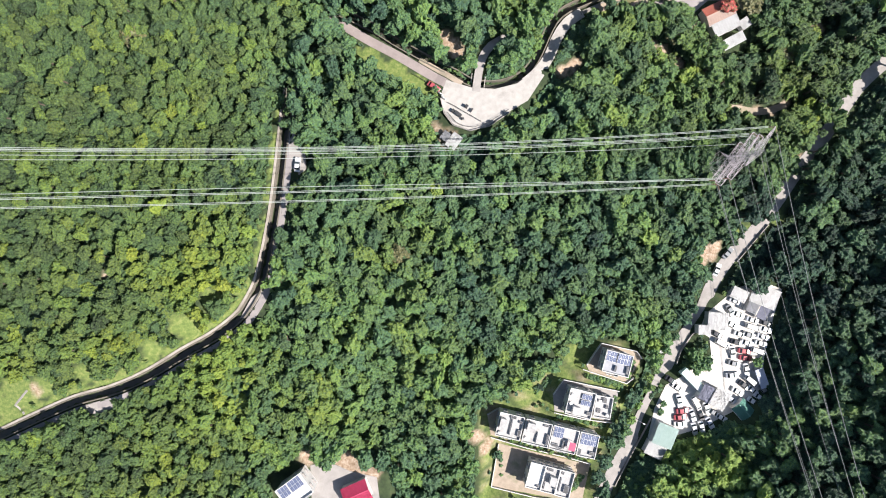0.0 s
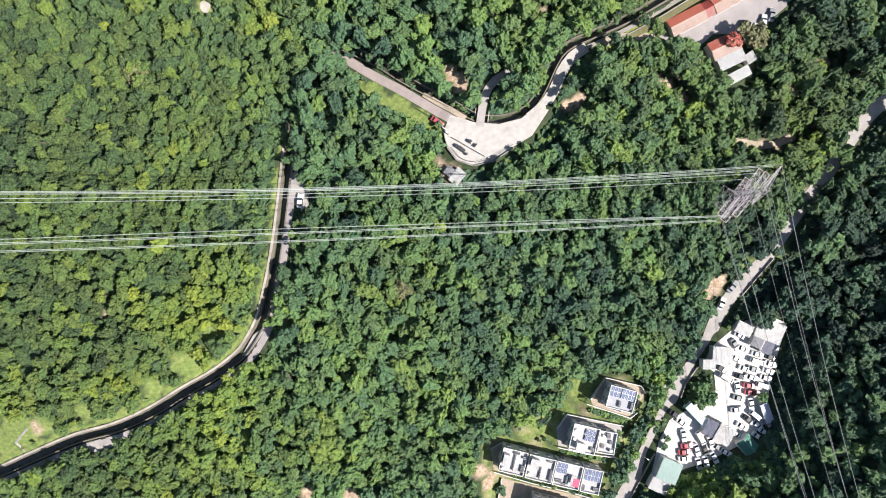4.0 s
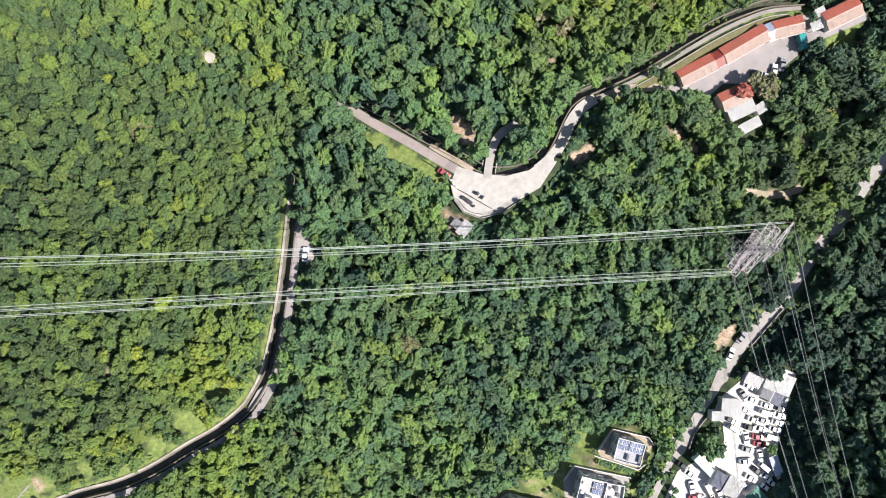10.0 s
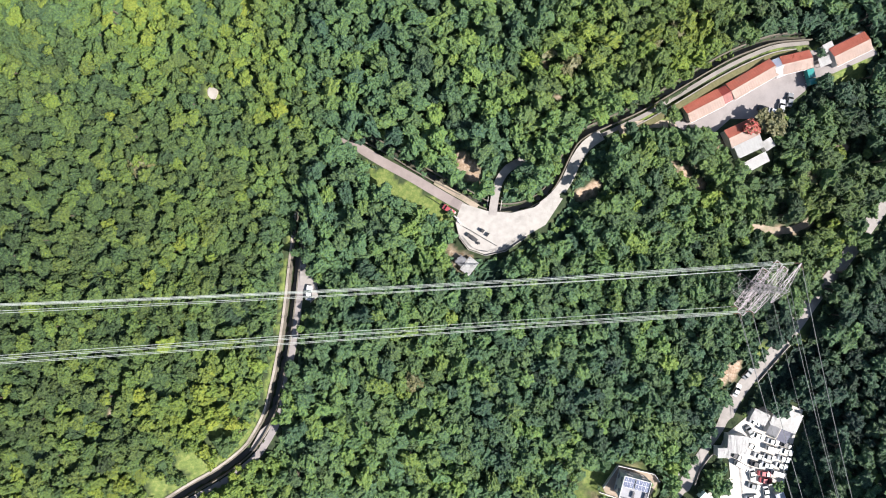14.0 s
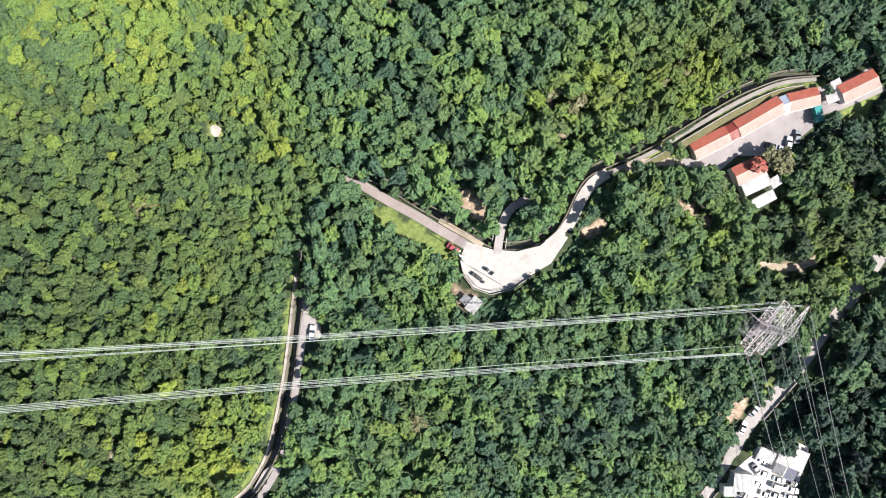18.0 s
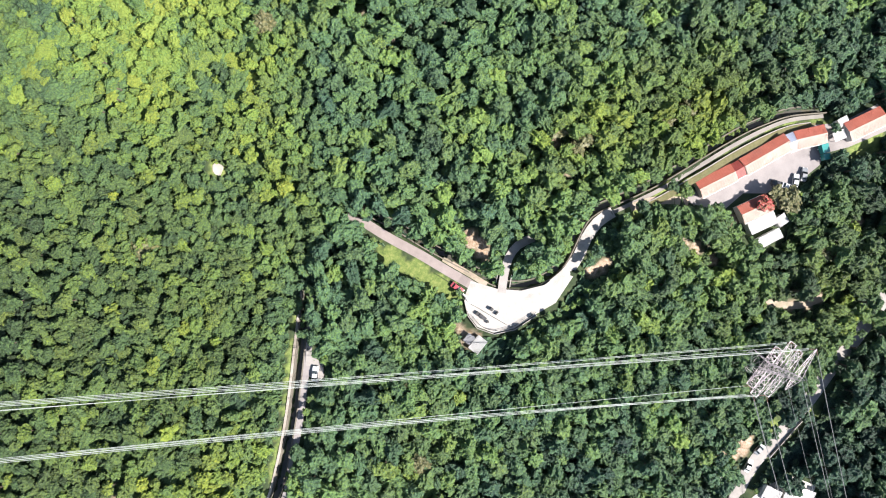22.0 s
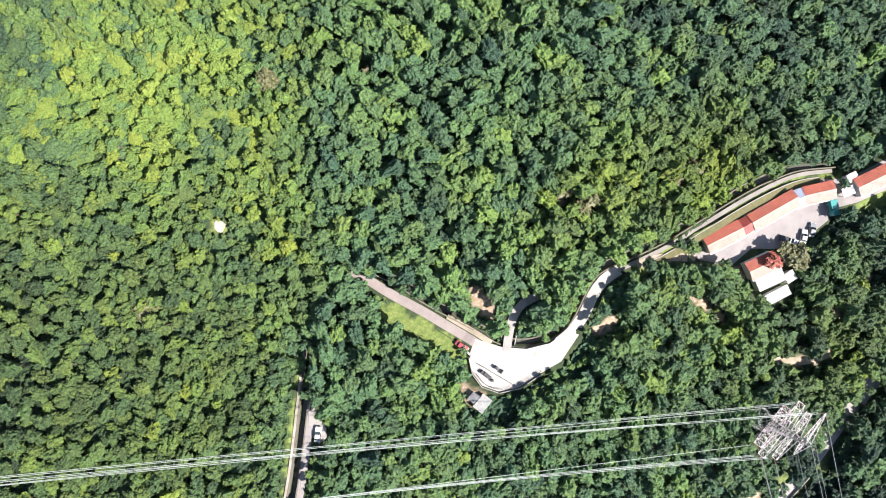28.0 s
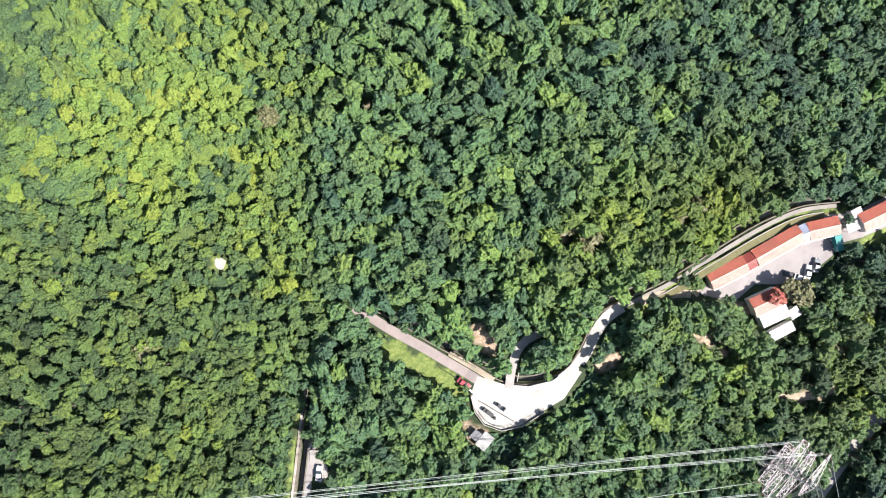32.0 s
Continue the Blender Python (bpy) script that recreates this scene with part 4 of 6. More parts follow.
_p.inputs["Base Color"].default_value = (0.75, 0.75, 0.72, 1)


def paint(name, rgb):
    m, nt, p = nodes_of(name, 0.28)
    p.inputs["Coat Weight"].default_value = 0.5
    nt.links.new(mix_of(nt, 0.3, rgb, ramp_of(nt, noise_of(nt, 0.8, 4), [(0.3, tuple(c * 0.8 for c in rgb)), (0.7, tuple(min(1, c * 1.1) for c in rgb))])), p.inputs["Base Color"])
    return m


PAINTS = {"white": paint("white_car_paint", (0.62, 0.62, 0.61)), "silver": paint("silver_car_paint", (0.50, 0.51, 0.53)), "grey": paint("grey_car_paint", (0.20, 0.21, 0.22)), "black": paint("black_car_paint", (0.025, 0.025, 0.03)),
          "red": paint("red_car_paint", (0.34, 0.07, 0.08)), "blue": paint("blue_car_paint", (0.09, 0.14, 0.30)), "teal": paint("teal_lorry_paint", (0.035, 0.23, 0.21))}

# ---------------------------------------------------------------- houses
SHARED = {}


def shared(key, build):
    if key not in SHARED:
        bm, mat = build()
        me = bpy.data.meshes.new(key)
        bm.to_mesh(me)
        bm.free()
        me.materials.append(mat)
        SHARED[key] = me
    return SHARED[key]


def put(name, me, parent, x, y, z, turn=0.0, label="", tilt=0.0):
    ob = new(name, me)
    ob.parent = parent
    ob.matrix_basis = pose(x, y, z, tilt, 0, turn)
    return tagged(ob, label)


def window_at(parent, x, y, z, turn, w=1.3, h=1.2):
    """A framed window that faces -y before its turn."""
    frame_me = shared(f"window_frame_{w}_{h}", lambda: (boxes((-w / 2, -0.06, -h / 2, -w / 2 + 0.08, 0.04, h / 2), (w / 2 - 0.08, -0.06, -h / 2, w / 2, 0.04, h / 2), (-w / 2 + 0.08, -0.06, h / 2 - 0.08, w / 2 - 0.08, 0.04, h / 2),
                                                              (-w / 2 + 0.08, -0.06, -h / 2, w / 2 - 0.08, 0.04, -h / 2 + 0.08), (-0.03, -0.05, -h / 2 + 0.08, 0.03, 0.03, h / 2 - 0.08)), FRAME))
    pane_me = shared(f"pane_{w}_{h}", lambda: (boxes((-w / 2 + 0.08, -0.02, -h / 2 + 0.08, w / 2 - 0.08, 0.0, h / 2 - 0.08)), PANE))
    hood_me = shared(f"hood_{w}", lambda: (boxes((-w / 2 - 0.15, -0.45, h / 2 + 0.12, w / 2 + 0.15, 0.04, h / 2 + 0.22)), CONCRETE))
    win = put("window", frame_me, parent, x, y, z, turn)
    put("pane", pane_me, win, 0, 0, 0)
    put("hood", hood_me, win, 0, 0, 0)


def solar_rows(parent, x0, y0, z, cols, rows, w=1.05, d=1.7, tilt=8, gap=0.05, aisle=0.05, name="solar_panel"):
    cell = shared(f"solar_{w}_{d}", lambda: (boxes((0.03, 0.03, 0.02, w - 0.03, d - 0.03, 0.045)), SOLAR))
    rim = shared(f"solar_rim_{w}_{d}", lambda: (boxes((0, 0, 0, w, 0.03, 0.05), (0, d - 0.03, 0, w, d, 0.05), (0, 0.03, 0, 0.03, d - 0.03, 0.05), (w - 0.03, 0.03, 0, w, d - 0.03, 0.05), (w / 2 - 0.01, 0.03, 0.03, w / 2 + 0.01, d - 0.03, 0.052)), FRAME))
    foot = shared(f"solar_foot_{d}", lambda: (boxes((0.1, 0.1, -0.42, 0.16, 0.16, 0.0), (w - 0.16, 0.1, -0.42, w - 0.1, 0.16, 0), (0.1, d - 0.16, -0.42, 0.16, d - 0.1, 0), (w - 0.16, d - 0.16, -0.42, w - 0.1, d - 0.1, 0)), FRAME))
    for i in range(cols):
        for j in range(rows):
            p = put(name, cell, parent, x0 + i * (w + gap), y0 + j * (d + aisle), z + 0.40, 0)
            put("panel_rim", rim, p, 0, 0, 0)
            put("panel_stand", foot, p, 0, 0, 0)


def village_house(c, turn, L, W, z, h, label, roof, storeys=2, stair=None, solar=None, tanks=(), units=(), canopy=None, group="houses on the terraces"):
    """A flat-roofed house with parapets, windows on every storey, a stair hood and what stands on its roof."""
    t = thing("house", (*c, z), label, "house", group, turn=turn)
    a, b = L / 2, W / 2
    part("wall", boxes((-a, -b, -0.6, a, b, h - 0.25)), WHITE_PAINT, t)
    part("roof", boxes((-a - 0.12, -b - 0.12, h - 0.25, a + 0.12, b + 0.12, h)), roof, t)
    for k, row in enumerate(((-a - 0.12, -b - 0.12, a + 0.12, -b + 0.08), (-a - 0.12, b - 0.08, a + 0.12, b + 0.12), (-a - 0.12, -b + 0.08, -a + 0.08, b - 0.08), (a - 0.08, -b + 0.08, a + 0.12, b - 0.08))):
        part("parapet", boxes((row[0], row[1], h, row[2], row[3], h + 0.85 + 0.002 * k), bevel=0.02), WHITE_PAINT, t)
    s = h / storeys
    for k in range(storeys):
        zz = k * s + s * 0.55
        for f in (-0.27, 0.27):
            if not (k == 0 and f > 0):
                window_at(t, f * L, -b - 0.001, zz, 0)
            window_at(t, f * L, b + 0.001, zz, 180)
            window_at(t, -a - 0.001, f * W, zz, -90)
            window_at(t, a + 0.001, f * W, zz, 90)
        if k:
            bal = part("balcony", boxes((-0.22 * L, -b - 1.1, k * s - 0.14, 0.22 * L, -b - 0.001, k * s)), CONCRETE, t)
            part("railing", boxes((-0.22 * L, -b - 1.1, k * s, 0.22 * L, -b - 1.04, k * s + 1.0), (-0.22 * L, -b - 1.04, k * s, -0.22 * L + 0.06, -b - 0.002, k * s + 1.0), (0.22 * L - 0.06, -b - 1.04, k * s, 0.22 * L, -b - 0.002, k * s + 1.0)), FRAME, bal)
    door = part("door", boxes((0.18 * L, -b - 0.05, 0, 0.18 * L + 1.0, -b + 0.02, 2.1), bevel=0.01), DOOR, t)
    part("door_handle", boxes((0.18 * L + 0.85, -b - 0.12, 1.0, 0.18 * L + 0.9, -b - 0.05, 1.12)), FRAME, door, "small metal handle")
    if stair:
        x, y, w, d = stair
        hood = part("stair_hood", boxes((x - w / 2, y - d / 2, h, x + w / 2, y + d / 2, h + 2.2)), WHITE_PAINT, t)
        part("hood_roof", boxes((x - w / 2 - 0.15, y - d / 2 - 0.15, h + 2.2, x + w / 2 + 0.15, y + d / 2 + 0.15, h + 2.35)), ROOF_TILE, hood)
        part("hood_door", boxes((x - 0.4, y - d / 2 - 0.04, h + 0.05, x + 0.4, y - d / 2 + 0.01, h + 2.0)), DOOR, hood)
    if solar:
        for row in solar:
            solar_rows(t, row[0], row[1], h + (row[4] if len(row) > 4 else 0.1), row[2], row[3])
    for x, y in tanks:
        bm = bmesh.new()
        bmesh.ops.create_cone(bm, cap_ends=True, segments=14, radius1=0.55, radius2=0.5, depth=1.2, matrix=Matrix.Translation((x, y, h + 0.62)))
        tank = part("water_tank", bm, FRAME, t)
        part("tank_lid", boxes((x - 0.25, y - 0.25, h + 1.22, x + 0.25, y + 0.25, h + 1.28), bevel=0.02), FRAME, tank)
    for x, y, w, d, hh in units:
        u = part("rooftop_unit", boxes((x - w / 2, y - d / 2, h, x + w / 2, y + d / 2, h + hh), bevel=0.03), GREY_ROOF, t)
        part("grille", boxes((x - w / 2 + 0.1, y - d / 2 + 0.1, h + hh, x + w / 2 - 0.1, y + d / 2 - 0.1, h + hh + 0.03)), DARK_METAL, u)
    if canopy:
        x, y, w, d, mat = canopy
        cn = part("roof_canopy", boxes((x - w / 2, y - d / 2, h + 2.2, x + w / 2, y + d / 2, h + 2.27)), mat, t)
        for sx in (-1, 1):
            for sy in (-1, 1):
                part("canopy_post", rod(bmesh.new(), (x + sx * (w / 2 - 0.1), y + sy * (d / 2 - 0.1), h), (x + sx * (w / 2 - 0.1), y + sy * (d / 2 - 0.1), h + 2.2), 0.05, 6), FRAME, cn)
    return t


village_house((56.4, -37.6), -15, 8.7, 7.0, -11.8, 5.6, "white two-storey house with solar panels over half its flat roof", GREY_ROOF, solar=[(-4.0, 0.1, 3, 2), (-0.3, 0.1, 4, 2)], units=((-0.2, -1.8, 0.7, 2.0, 0.9), (3.6, -1.4, 0.6, 2.4, 0.9)))
village_house((44.4, -50.6), -14, 8.4, 8.4, -12.2, 5.6, "white two-storey house with striped solar panels and roof stair", ROOF_TILE, solar=[(0.0, -0.4, 3, 1), (0.0, 1.6, 3, 1)], stair=(-1.0, -2.4, 2.6, 2.2), tanks=((-3.2, 2.2), (-3.2, -0.6)), units=((3.2, -2.6, 1.1, 1.1, 0.8),))
village_house((52.2, -52.3), -10, 5.4, 7.0, -12.2, 4.0, "low white house annexe with water tanks on its roof", ROOF_TILE, storeys=1, tanks=((-1.4, 1.8), (1.6, -2.4)), units=((0.2, 2.2, 1.2, 1.6, 0.9), (-1.2, -1.4, 1.0, 1.4, 0.7), (1.2, 0.2, 0.8, 1.2, 0.8)))
village_house((21.4, -57.9), -14, 8.0, 7.6, -12.4, 5.6, "white end house of a row with a cluttered flat roof", ROOF_TILE, stair=(-2.6, 0.4, 1.8, 3.4), tanks=((-2.9, -2.8),), units=((0.4, 0.0, 0.35, 5.6, 0.8), (3.2, 2.0, 1.0, 0.8, 0.7), (3.3, -1.6, 0.9, 2.2, 0.8), (0.6, 3.0, 1.8, 0.9, 0.7)), group="row of houses")
village_house((30.2, -60.2), -14, 8.5, 7.6, -12.4, 5.6, "white middle house of a row with pale tiled roof", ROOF_TILE, stair=(-2.4, 1.6, 2.6, 2.6), tanks=((-3.2, -2.4),), units=((0.2, -1.4, 0.3, 3.6, 0.8), (3.6, -1.4, 0.6, 3.6, 0.9), (2.6, 2.9, 1.6, 0.6, 0.6)), group="row of houses")
village_house((39.0, -62.4), -14, 8.5, 7.6, -12.4, 5.6, "white row house with grey solar panels and a crimson awning", ROOF_TILE, solar=[(-3.8, 0.2, 3, 2)], units=((-2.6, -2.4, 2.2, 1.0, 0.8), (0.2, -1.6, 0.9, 2.6, 0.8), (-0.8, -3.0, 1.6, 0.6, 0.6)), canopy=(2.6, -1.2, 2.0, 2.6, CRIMSON), group="row of houses")
village_house((46.7, -64.3), -13, 6.0, 7.6, -12.4, 5.6, "white end house with blue solar panels on its roof", ROOF_TILE, solar=[(-2.6, 0.0, 5, 2)], units=((-2.2, -2.6, 0.9, 1.6, 0.8), (1.8, -2.4, 1.6, 1.2, 0.7)), group="row of houses")
village_house((29.7, -74.4), -15, 4.9, 8.2, -13.0, 5.8, "narrow white two-storey house with bare bright roof", WHITE_PAINT, units=((1.4, -3.0, 1.0, 0.8, 0.6),), group="lower row of houses")
village_house((34.5, -75.7), -15, 4.7, 8.2, -13.0, 5.8, "narrow white two-storey house with dark roof vents", ROOF_TILE, stair=(0.6, 0.2, 1.8, 2.6), units=((-0.6, 3.2, 1.8, 0.7, 0.7), (1.9, -0.8, 0.5, 3.6, 0.9), (-1.6, -2.2, 0.5, 2.2, 0.8)), group="lower row of houses")
village_house((39.2, -77.0), -15, 4.6, 8.4, -13.0, 5.8, "narrow white two-storey house with open roof terrace", ROOF_TILE, units=((0.8, -1.6, 1.6, 2.6, 0.8), (-1.6, -0.6, 0.4, 4.6, 0.9), (-1.4, 3.2, 0.8, 0.8, 0.7)), group="lower row of houses")
village_house((-45.8, -73.6), 36, 9.2, 7.0, -1.2, 6.8, "white hillside house with a block of blue solar panels", WHITE_PAINT, storeys=2, solar=[(-4.2, 0.0, 3, 2), (-0.6, 0.0, 4, 2)], group="houses below the west woods")

# ---------------------------------------------------------------- gabled sheds
def sheet_roof(L, run, rise, mat, parent, side, eave, over=0.3, name="roof_slope"):
    """One slope of ribbed sheet from the ridge down to the eave on the given side."""
    bm = bmesh.new()
    n = max(4, int(L / 0.38))
    low, top = [], []
    for k in range(n + 1):
        x = -L / 2 - over + (L + 2 * over) * k / n
        up = 0.018 if k % 2 else 0.0
        s = rise / run
        low.append((x, side * (run + over), eave - s * over + up))
        top.append((x, 0, eave + rise + up))
    va, vb = [bm.verts.new(v) for v in low], [bm.verts.new(v) for v in top]
    for k in range(n):
        q = (va[k], va[k + 1], vb[k + 1], vb[k])
        bm.faces.new(q if side < 0 else q[::-1])
    r = bmesh.ops.solidify(bm, geom=list(bm.faces), thickness=0.05)
    bmesh.ops.recalc_face_normals(bm, faces=bm.faces)
    return part(name, bm, mat, parent)


def shed(c, turn, L, W, z, eave, rise, north, south, label, category="shed", group="", shift=0.0, wall=WHITE_PAINT, doors=2, name="shed"):
    """A gabled shed; shift moves its ridge off the middle."""
    t = thing(name, (*c, z), label, category, group, turn=turn)
    a, b = L / 2, W / 2
    bm = bmesh.new()
    prof = [(-b, -0.4), (b, -0.4), (b, eave - 0.05), (shift, eave + rise - 0.07), (-b, eave - 0.05)]
    ends = [[bm.verts.new((x, y, zz)) for y, zz in prof] for x in (-a, a)]
    for k in range(5):
        if k in (0, 1, 4):
            bm.faces.new((ends[0][k], ends[0][(k + 1) % 5], ends[1][(k + 1) % 5], ends[1][k]))
    bm.faces.new(ends[0][::-1]), bm.faces.new(ends[1])
    bmesh.ops.recalc_face_normals(bm, faces=bm.faces)
    part("wall", bm, wall, t)
    for side, mat in ((1, north), (-1, south)):
        ob = sheet_roof(L, b - side * shift, rise, mat, t, side, eave)
        ob.location.y = shift
    part("ridge_cap", boxes((-a - 0.32, shift - 0.16, eave + rise + 0.03, a + 0.32, shift + 0.16, eave + rise + 0.09), bevel=0.02), south, t)
    part("gutter", boxes((-a - 0.3, -b - 0.42, eave - 0.28, a + 0.3, -b - 0.30, eave - 0.16)), FRAME, t)
    for k in range(doors):
        x = (k + 0.5) / doors * L - a
        d = part("door", boxes((x - 0.5, -b - 0.04, 0, x + 0.5, -b + 0.02, 2.0)), DOOR, t)
        part("door_handle", boxes((x + 0.36, -b - 0.1, 1.0, x + 0.41, -b - 0.04, 1.12)), FRAME, d)
        if L / doors > 3.2:
            window_at(t, x + 1.4, -b - 0.001, 1.5, 0)
    return t


def flat_shed(c, turn, L, W, z, h, mat, label, category="shed", group="", wall=WHITE_PAINT, fall=0.25, open_front=False, name="shed"):
    """A lean-to with one sloping ribbed sheet on walls or posts."""
    t = thing(name, (*c, z), label, category, group, turn=turn)
    a, b = L / 2, W / 2
    if open_front:
        for x in (-a + 0.15, a - 0.15):
            for y in (-b + 0.15, b - 0.15):
                part("post", boxes((x - 0.07, y - 0.07, -0.3, x + 0.07, y + 0.07, h - fall / 2 + y / W * fall - 0.1)), STEEL, t)
        part("back_wall", boxes((-a + 0.25, b - 0.12, -0.3, a - 0.25, b - 0.04, h - 0.25)), wall, t)
    else:
        part("wall", boxes((-a, -b, -0.4, a, b, h - fall - 0.05)), wall, t)
        part("door", boxes((-0.5, -b - 0.04, 0, 0.5, -b + 0.02, min(2.0, h - fall - 0.2))), DOOR, t)
    bm = bmesh.new()
    n = max(4, int(L / 0.4))
    rows = [[bm.verts.new((-a - 0.25 + (L + 0.5) * k / n, y, h + s * fall / 2 - fall / 2 + (0.018 if k % 2 else 0))) for k in range(n + 1)] for y, s in ((-b - 0.25, -1), (b + 0.25, 1))]
    for k in range(n):
        bm.faces.new((rows[0][k], rows[0][k + 1], rows[1][k + 1], rows[1][k]))
    bmesh.ops.solidify(bm, geom=list(bm.faces), thickness=0.05)
    bmesh.ops.recalc_face_normals(bm, faces=bm.faces)
    part("roof", bm, mat, t)
    return t


CZ = -4.47
shed((76.6, 83.1), 27, 11.6, 5.2, CZ, 2.6, 0.75, RED_SHEET, SUNWARD_RED_SHEET, "long single-storey shed with orange-red sheet roof", group="sheds round the courtyard", doors=3)
shed((83.3, 86.6), 30, 2.6, 4.6, CZ, 2.4, 0.9, DARK_RED, DARK_RED, "short dark-red roofed link between two sheds", group="sheds round the courtyard", doors=1)
shed((91.6, 91.3), 30, 15.2, 5.2, CZ, 2.7, 0.75, RED_SHEET, SUNWARD_RED_SHEET, "longest shed with orange-red sheet roof, sunlight coloured into its south slope", group="sheds round the courtyard", doors=4)
shed((99.7, 95.0), 22, 2.4, 5.2, CZ, 2.45, 0.9, CLEAR_SHEET, WHITE_SHEET, "short pale-blue roofed link between two sheds", group="sheds round the courtyard", doors=1)
shed((105.3, 96.6), 13, 9.0, 5.2, CZ, 2.6, 0.75, RED_SHEET, SUNWARD_RED_SHEET, "shed with orange-red sheet roof at the bend of a row", group="sheds round the courtyard", doors=2)
shed((122.2, 100.7), 26, 11.8, 5.6, CZ, 2.6, 0.75, RED_SHEET, SUNWARD_RED_SHEET, "detached shed with orange-red sheet roof beside grass", group="sheds round the courtyard", doors=3)
shed((88.0, 74.6), 25, 9.0, 5.4, CZ, 3.4, 0.7, RED_SHEET, SUNWARD_RED_SHEET, "red-roofed house at the edge of the courtyard", "house", doors=2, name="house")
flat_shed((90.2, 70.6), 25, 8.4, 4.2, CZ, 3.4, WHITE_SHEET, "white-roofed extension of a red-roofed house", "extension", name="house_extension")
flat_shed((93.0, 65.7), 28, 7.2, 2.8, at(93.0, 65.7), 2.8, WHITE_SHEET, "low white lean-to shed below a house", group="small white sheds")
flat_shed((96.6, 71.2), 34, 2.9, 2.7, CZ, 2.7, WHITE_SHEET, "small white-roofed store beside a house", group="small white sheds")
flat_shed((115.4, 101.4), 27, 2.8, 2.2, CZ, 2.6, WHITE_SHEET, "small white-roofed store between two sheds", group="small white sheds")
flat_shed((114.4, 97.2), 22, 3.4, 2.4, CZ, 2.3, WHITE_SHEET, "open white canopy between two sheds", "canopy", group="small white sheds", open_front=True)
shed((-27.4, -76.0), 23, 7.8, 6.0, -1.2, 3.6, 1.0, CRIMSON, CRIMSON, "hillside house with a crimson sheet roof", "house", doors=2, name="house")
setting("terrace_hut", prism([(-1.7, 39.6), (-0.9, 33.8), (1.0, 33.2), (3.8, 36.4), (2.4, 38.3)], at(1, 36) - 1.2, at(1, 36) + 0.25), EARTHY, "pinkish earth terrace beside a small hut", "pavement")
flat_shed((3.6, 33.5), -38, 3.0, 4.5, at(3.6, 33.5), 2.6, WHITE_SHEET, "white-roofed hut below the platform", "hut", "huts below the platform", name="hut")
flat_shed((1.0, 35.2), -38, 2.0, 2.4, at(1.0, 35.2), 2.1, GREY_ROOF, "small grey lean-to beside a white hut", "hut", "huts below the platform", wall=GREY_WALL, name="hut")
flat_shed((-33.4, 73.2), -8, 1.3, 2.2, at(-33.4, 73.2), 2.3, GREY_ROOF, "small grey gauge hut beside the lane", "hut", wall=GREY_WALL, name="hut")

# yard sheds
YZ = -13.07
G = "sheds of the vehicle yard"
flat_shed((106.4, -16.4), -22, 8.6, 6.2, YZ, 4.0, WHITE_SHEET, "large white-roofed workshop at the end of the yard", "workshop", G, open_front=True)
flat_shed((98.2, -15.8), -26, 5.0, 3.5, YZ, 3.5, WHITE_SHEET, "white-roofed yard shed beside a tree", "shed", G)
flat_shed((102.9, -20.0), -25, 3.2, 3.6, YZ, 3.0, GREY_ROOF, "grey-roofed yard shed beside a workshop", "shed", G)
flat_shed((106.4, -21.9), -25, 3.0, 4.2, YZ, 2.8, BLUE_ROOF, "slate-blue canopy over parked vehicles", "canopy", G, open_front=True)
flat_shed((91.0, -24.6), -5, 6.2, 5.4, YZ, 3.6, WHITE_SHEET, "white-roofed yard office at the gate", "shed", G)
flat_shed((86.6, -27.4), 0, 3.6, 2.8, YZ, 3.4, WHITE_SHEET, "small white gate shed of the yard", "shed", G)
flat_shed((91.4, -50.4), -29, 5.0, 6.0, YZ, 3.8, WHITE_SHEET, "white-roofed shed among parked vehicles", "shed", G)
flat_shed((87.0, -48.4), -28, 3.4, 4.9, YZ, 3.4, BLUE_ROOF, "slate-blue roofed shed beside a white one", "shed", G)
shed((99.6, -54.2), -48, 5.0, 4.8, YZ - 0.2, 2.6, 1.0, GREEN_SHEET, GREEN_SHEET, "sea-green gabled hut at the edge of the yard", "hut", G, doors=1, name="hut")
flat_shed((73.0, -62.3), -22, 6.4, 6.8, YZ, 4.2, TEAL_SHEET, "large pale-teal roofed shed beside the road", "shed", G)
flat_shed((70.0, -67.3), -26, 5.8, 4.2, YZ, 3.4, WHITE_SHEET, "white-roofed shed beside a teal one", "shed", G)
flat_shed((105.9, -43.8), 20, 2.4, 6.2, YZ, 2.8, CLEAR_SHEET, "pale-blue canopy at the edge of the yard", "canopy", G, open_front=True)
flat_shed((72.0, -33.4), 6, 2.2, 3.8, at(72, -33.4), 2.6, WHITE_SHEET, "small pale shed beside the road", "shed")
flat_shed((82.6, -9.4), 30, 2.6, 2.4, at(82.6, -9.4), 2.6, WHITE_SHEET, "small white hut beside orange soil", "hut", name="hut")

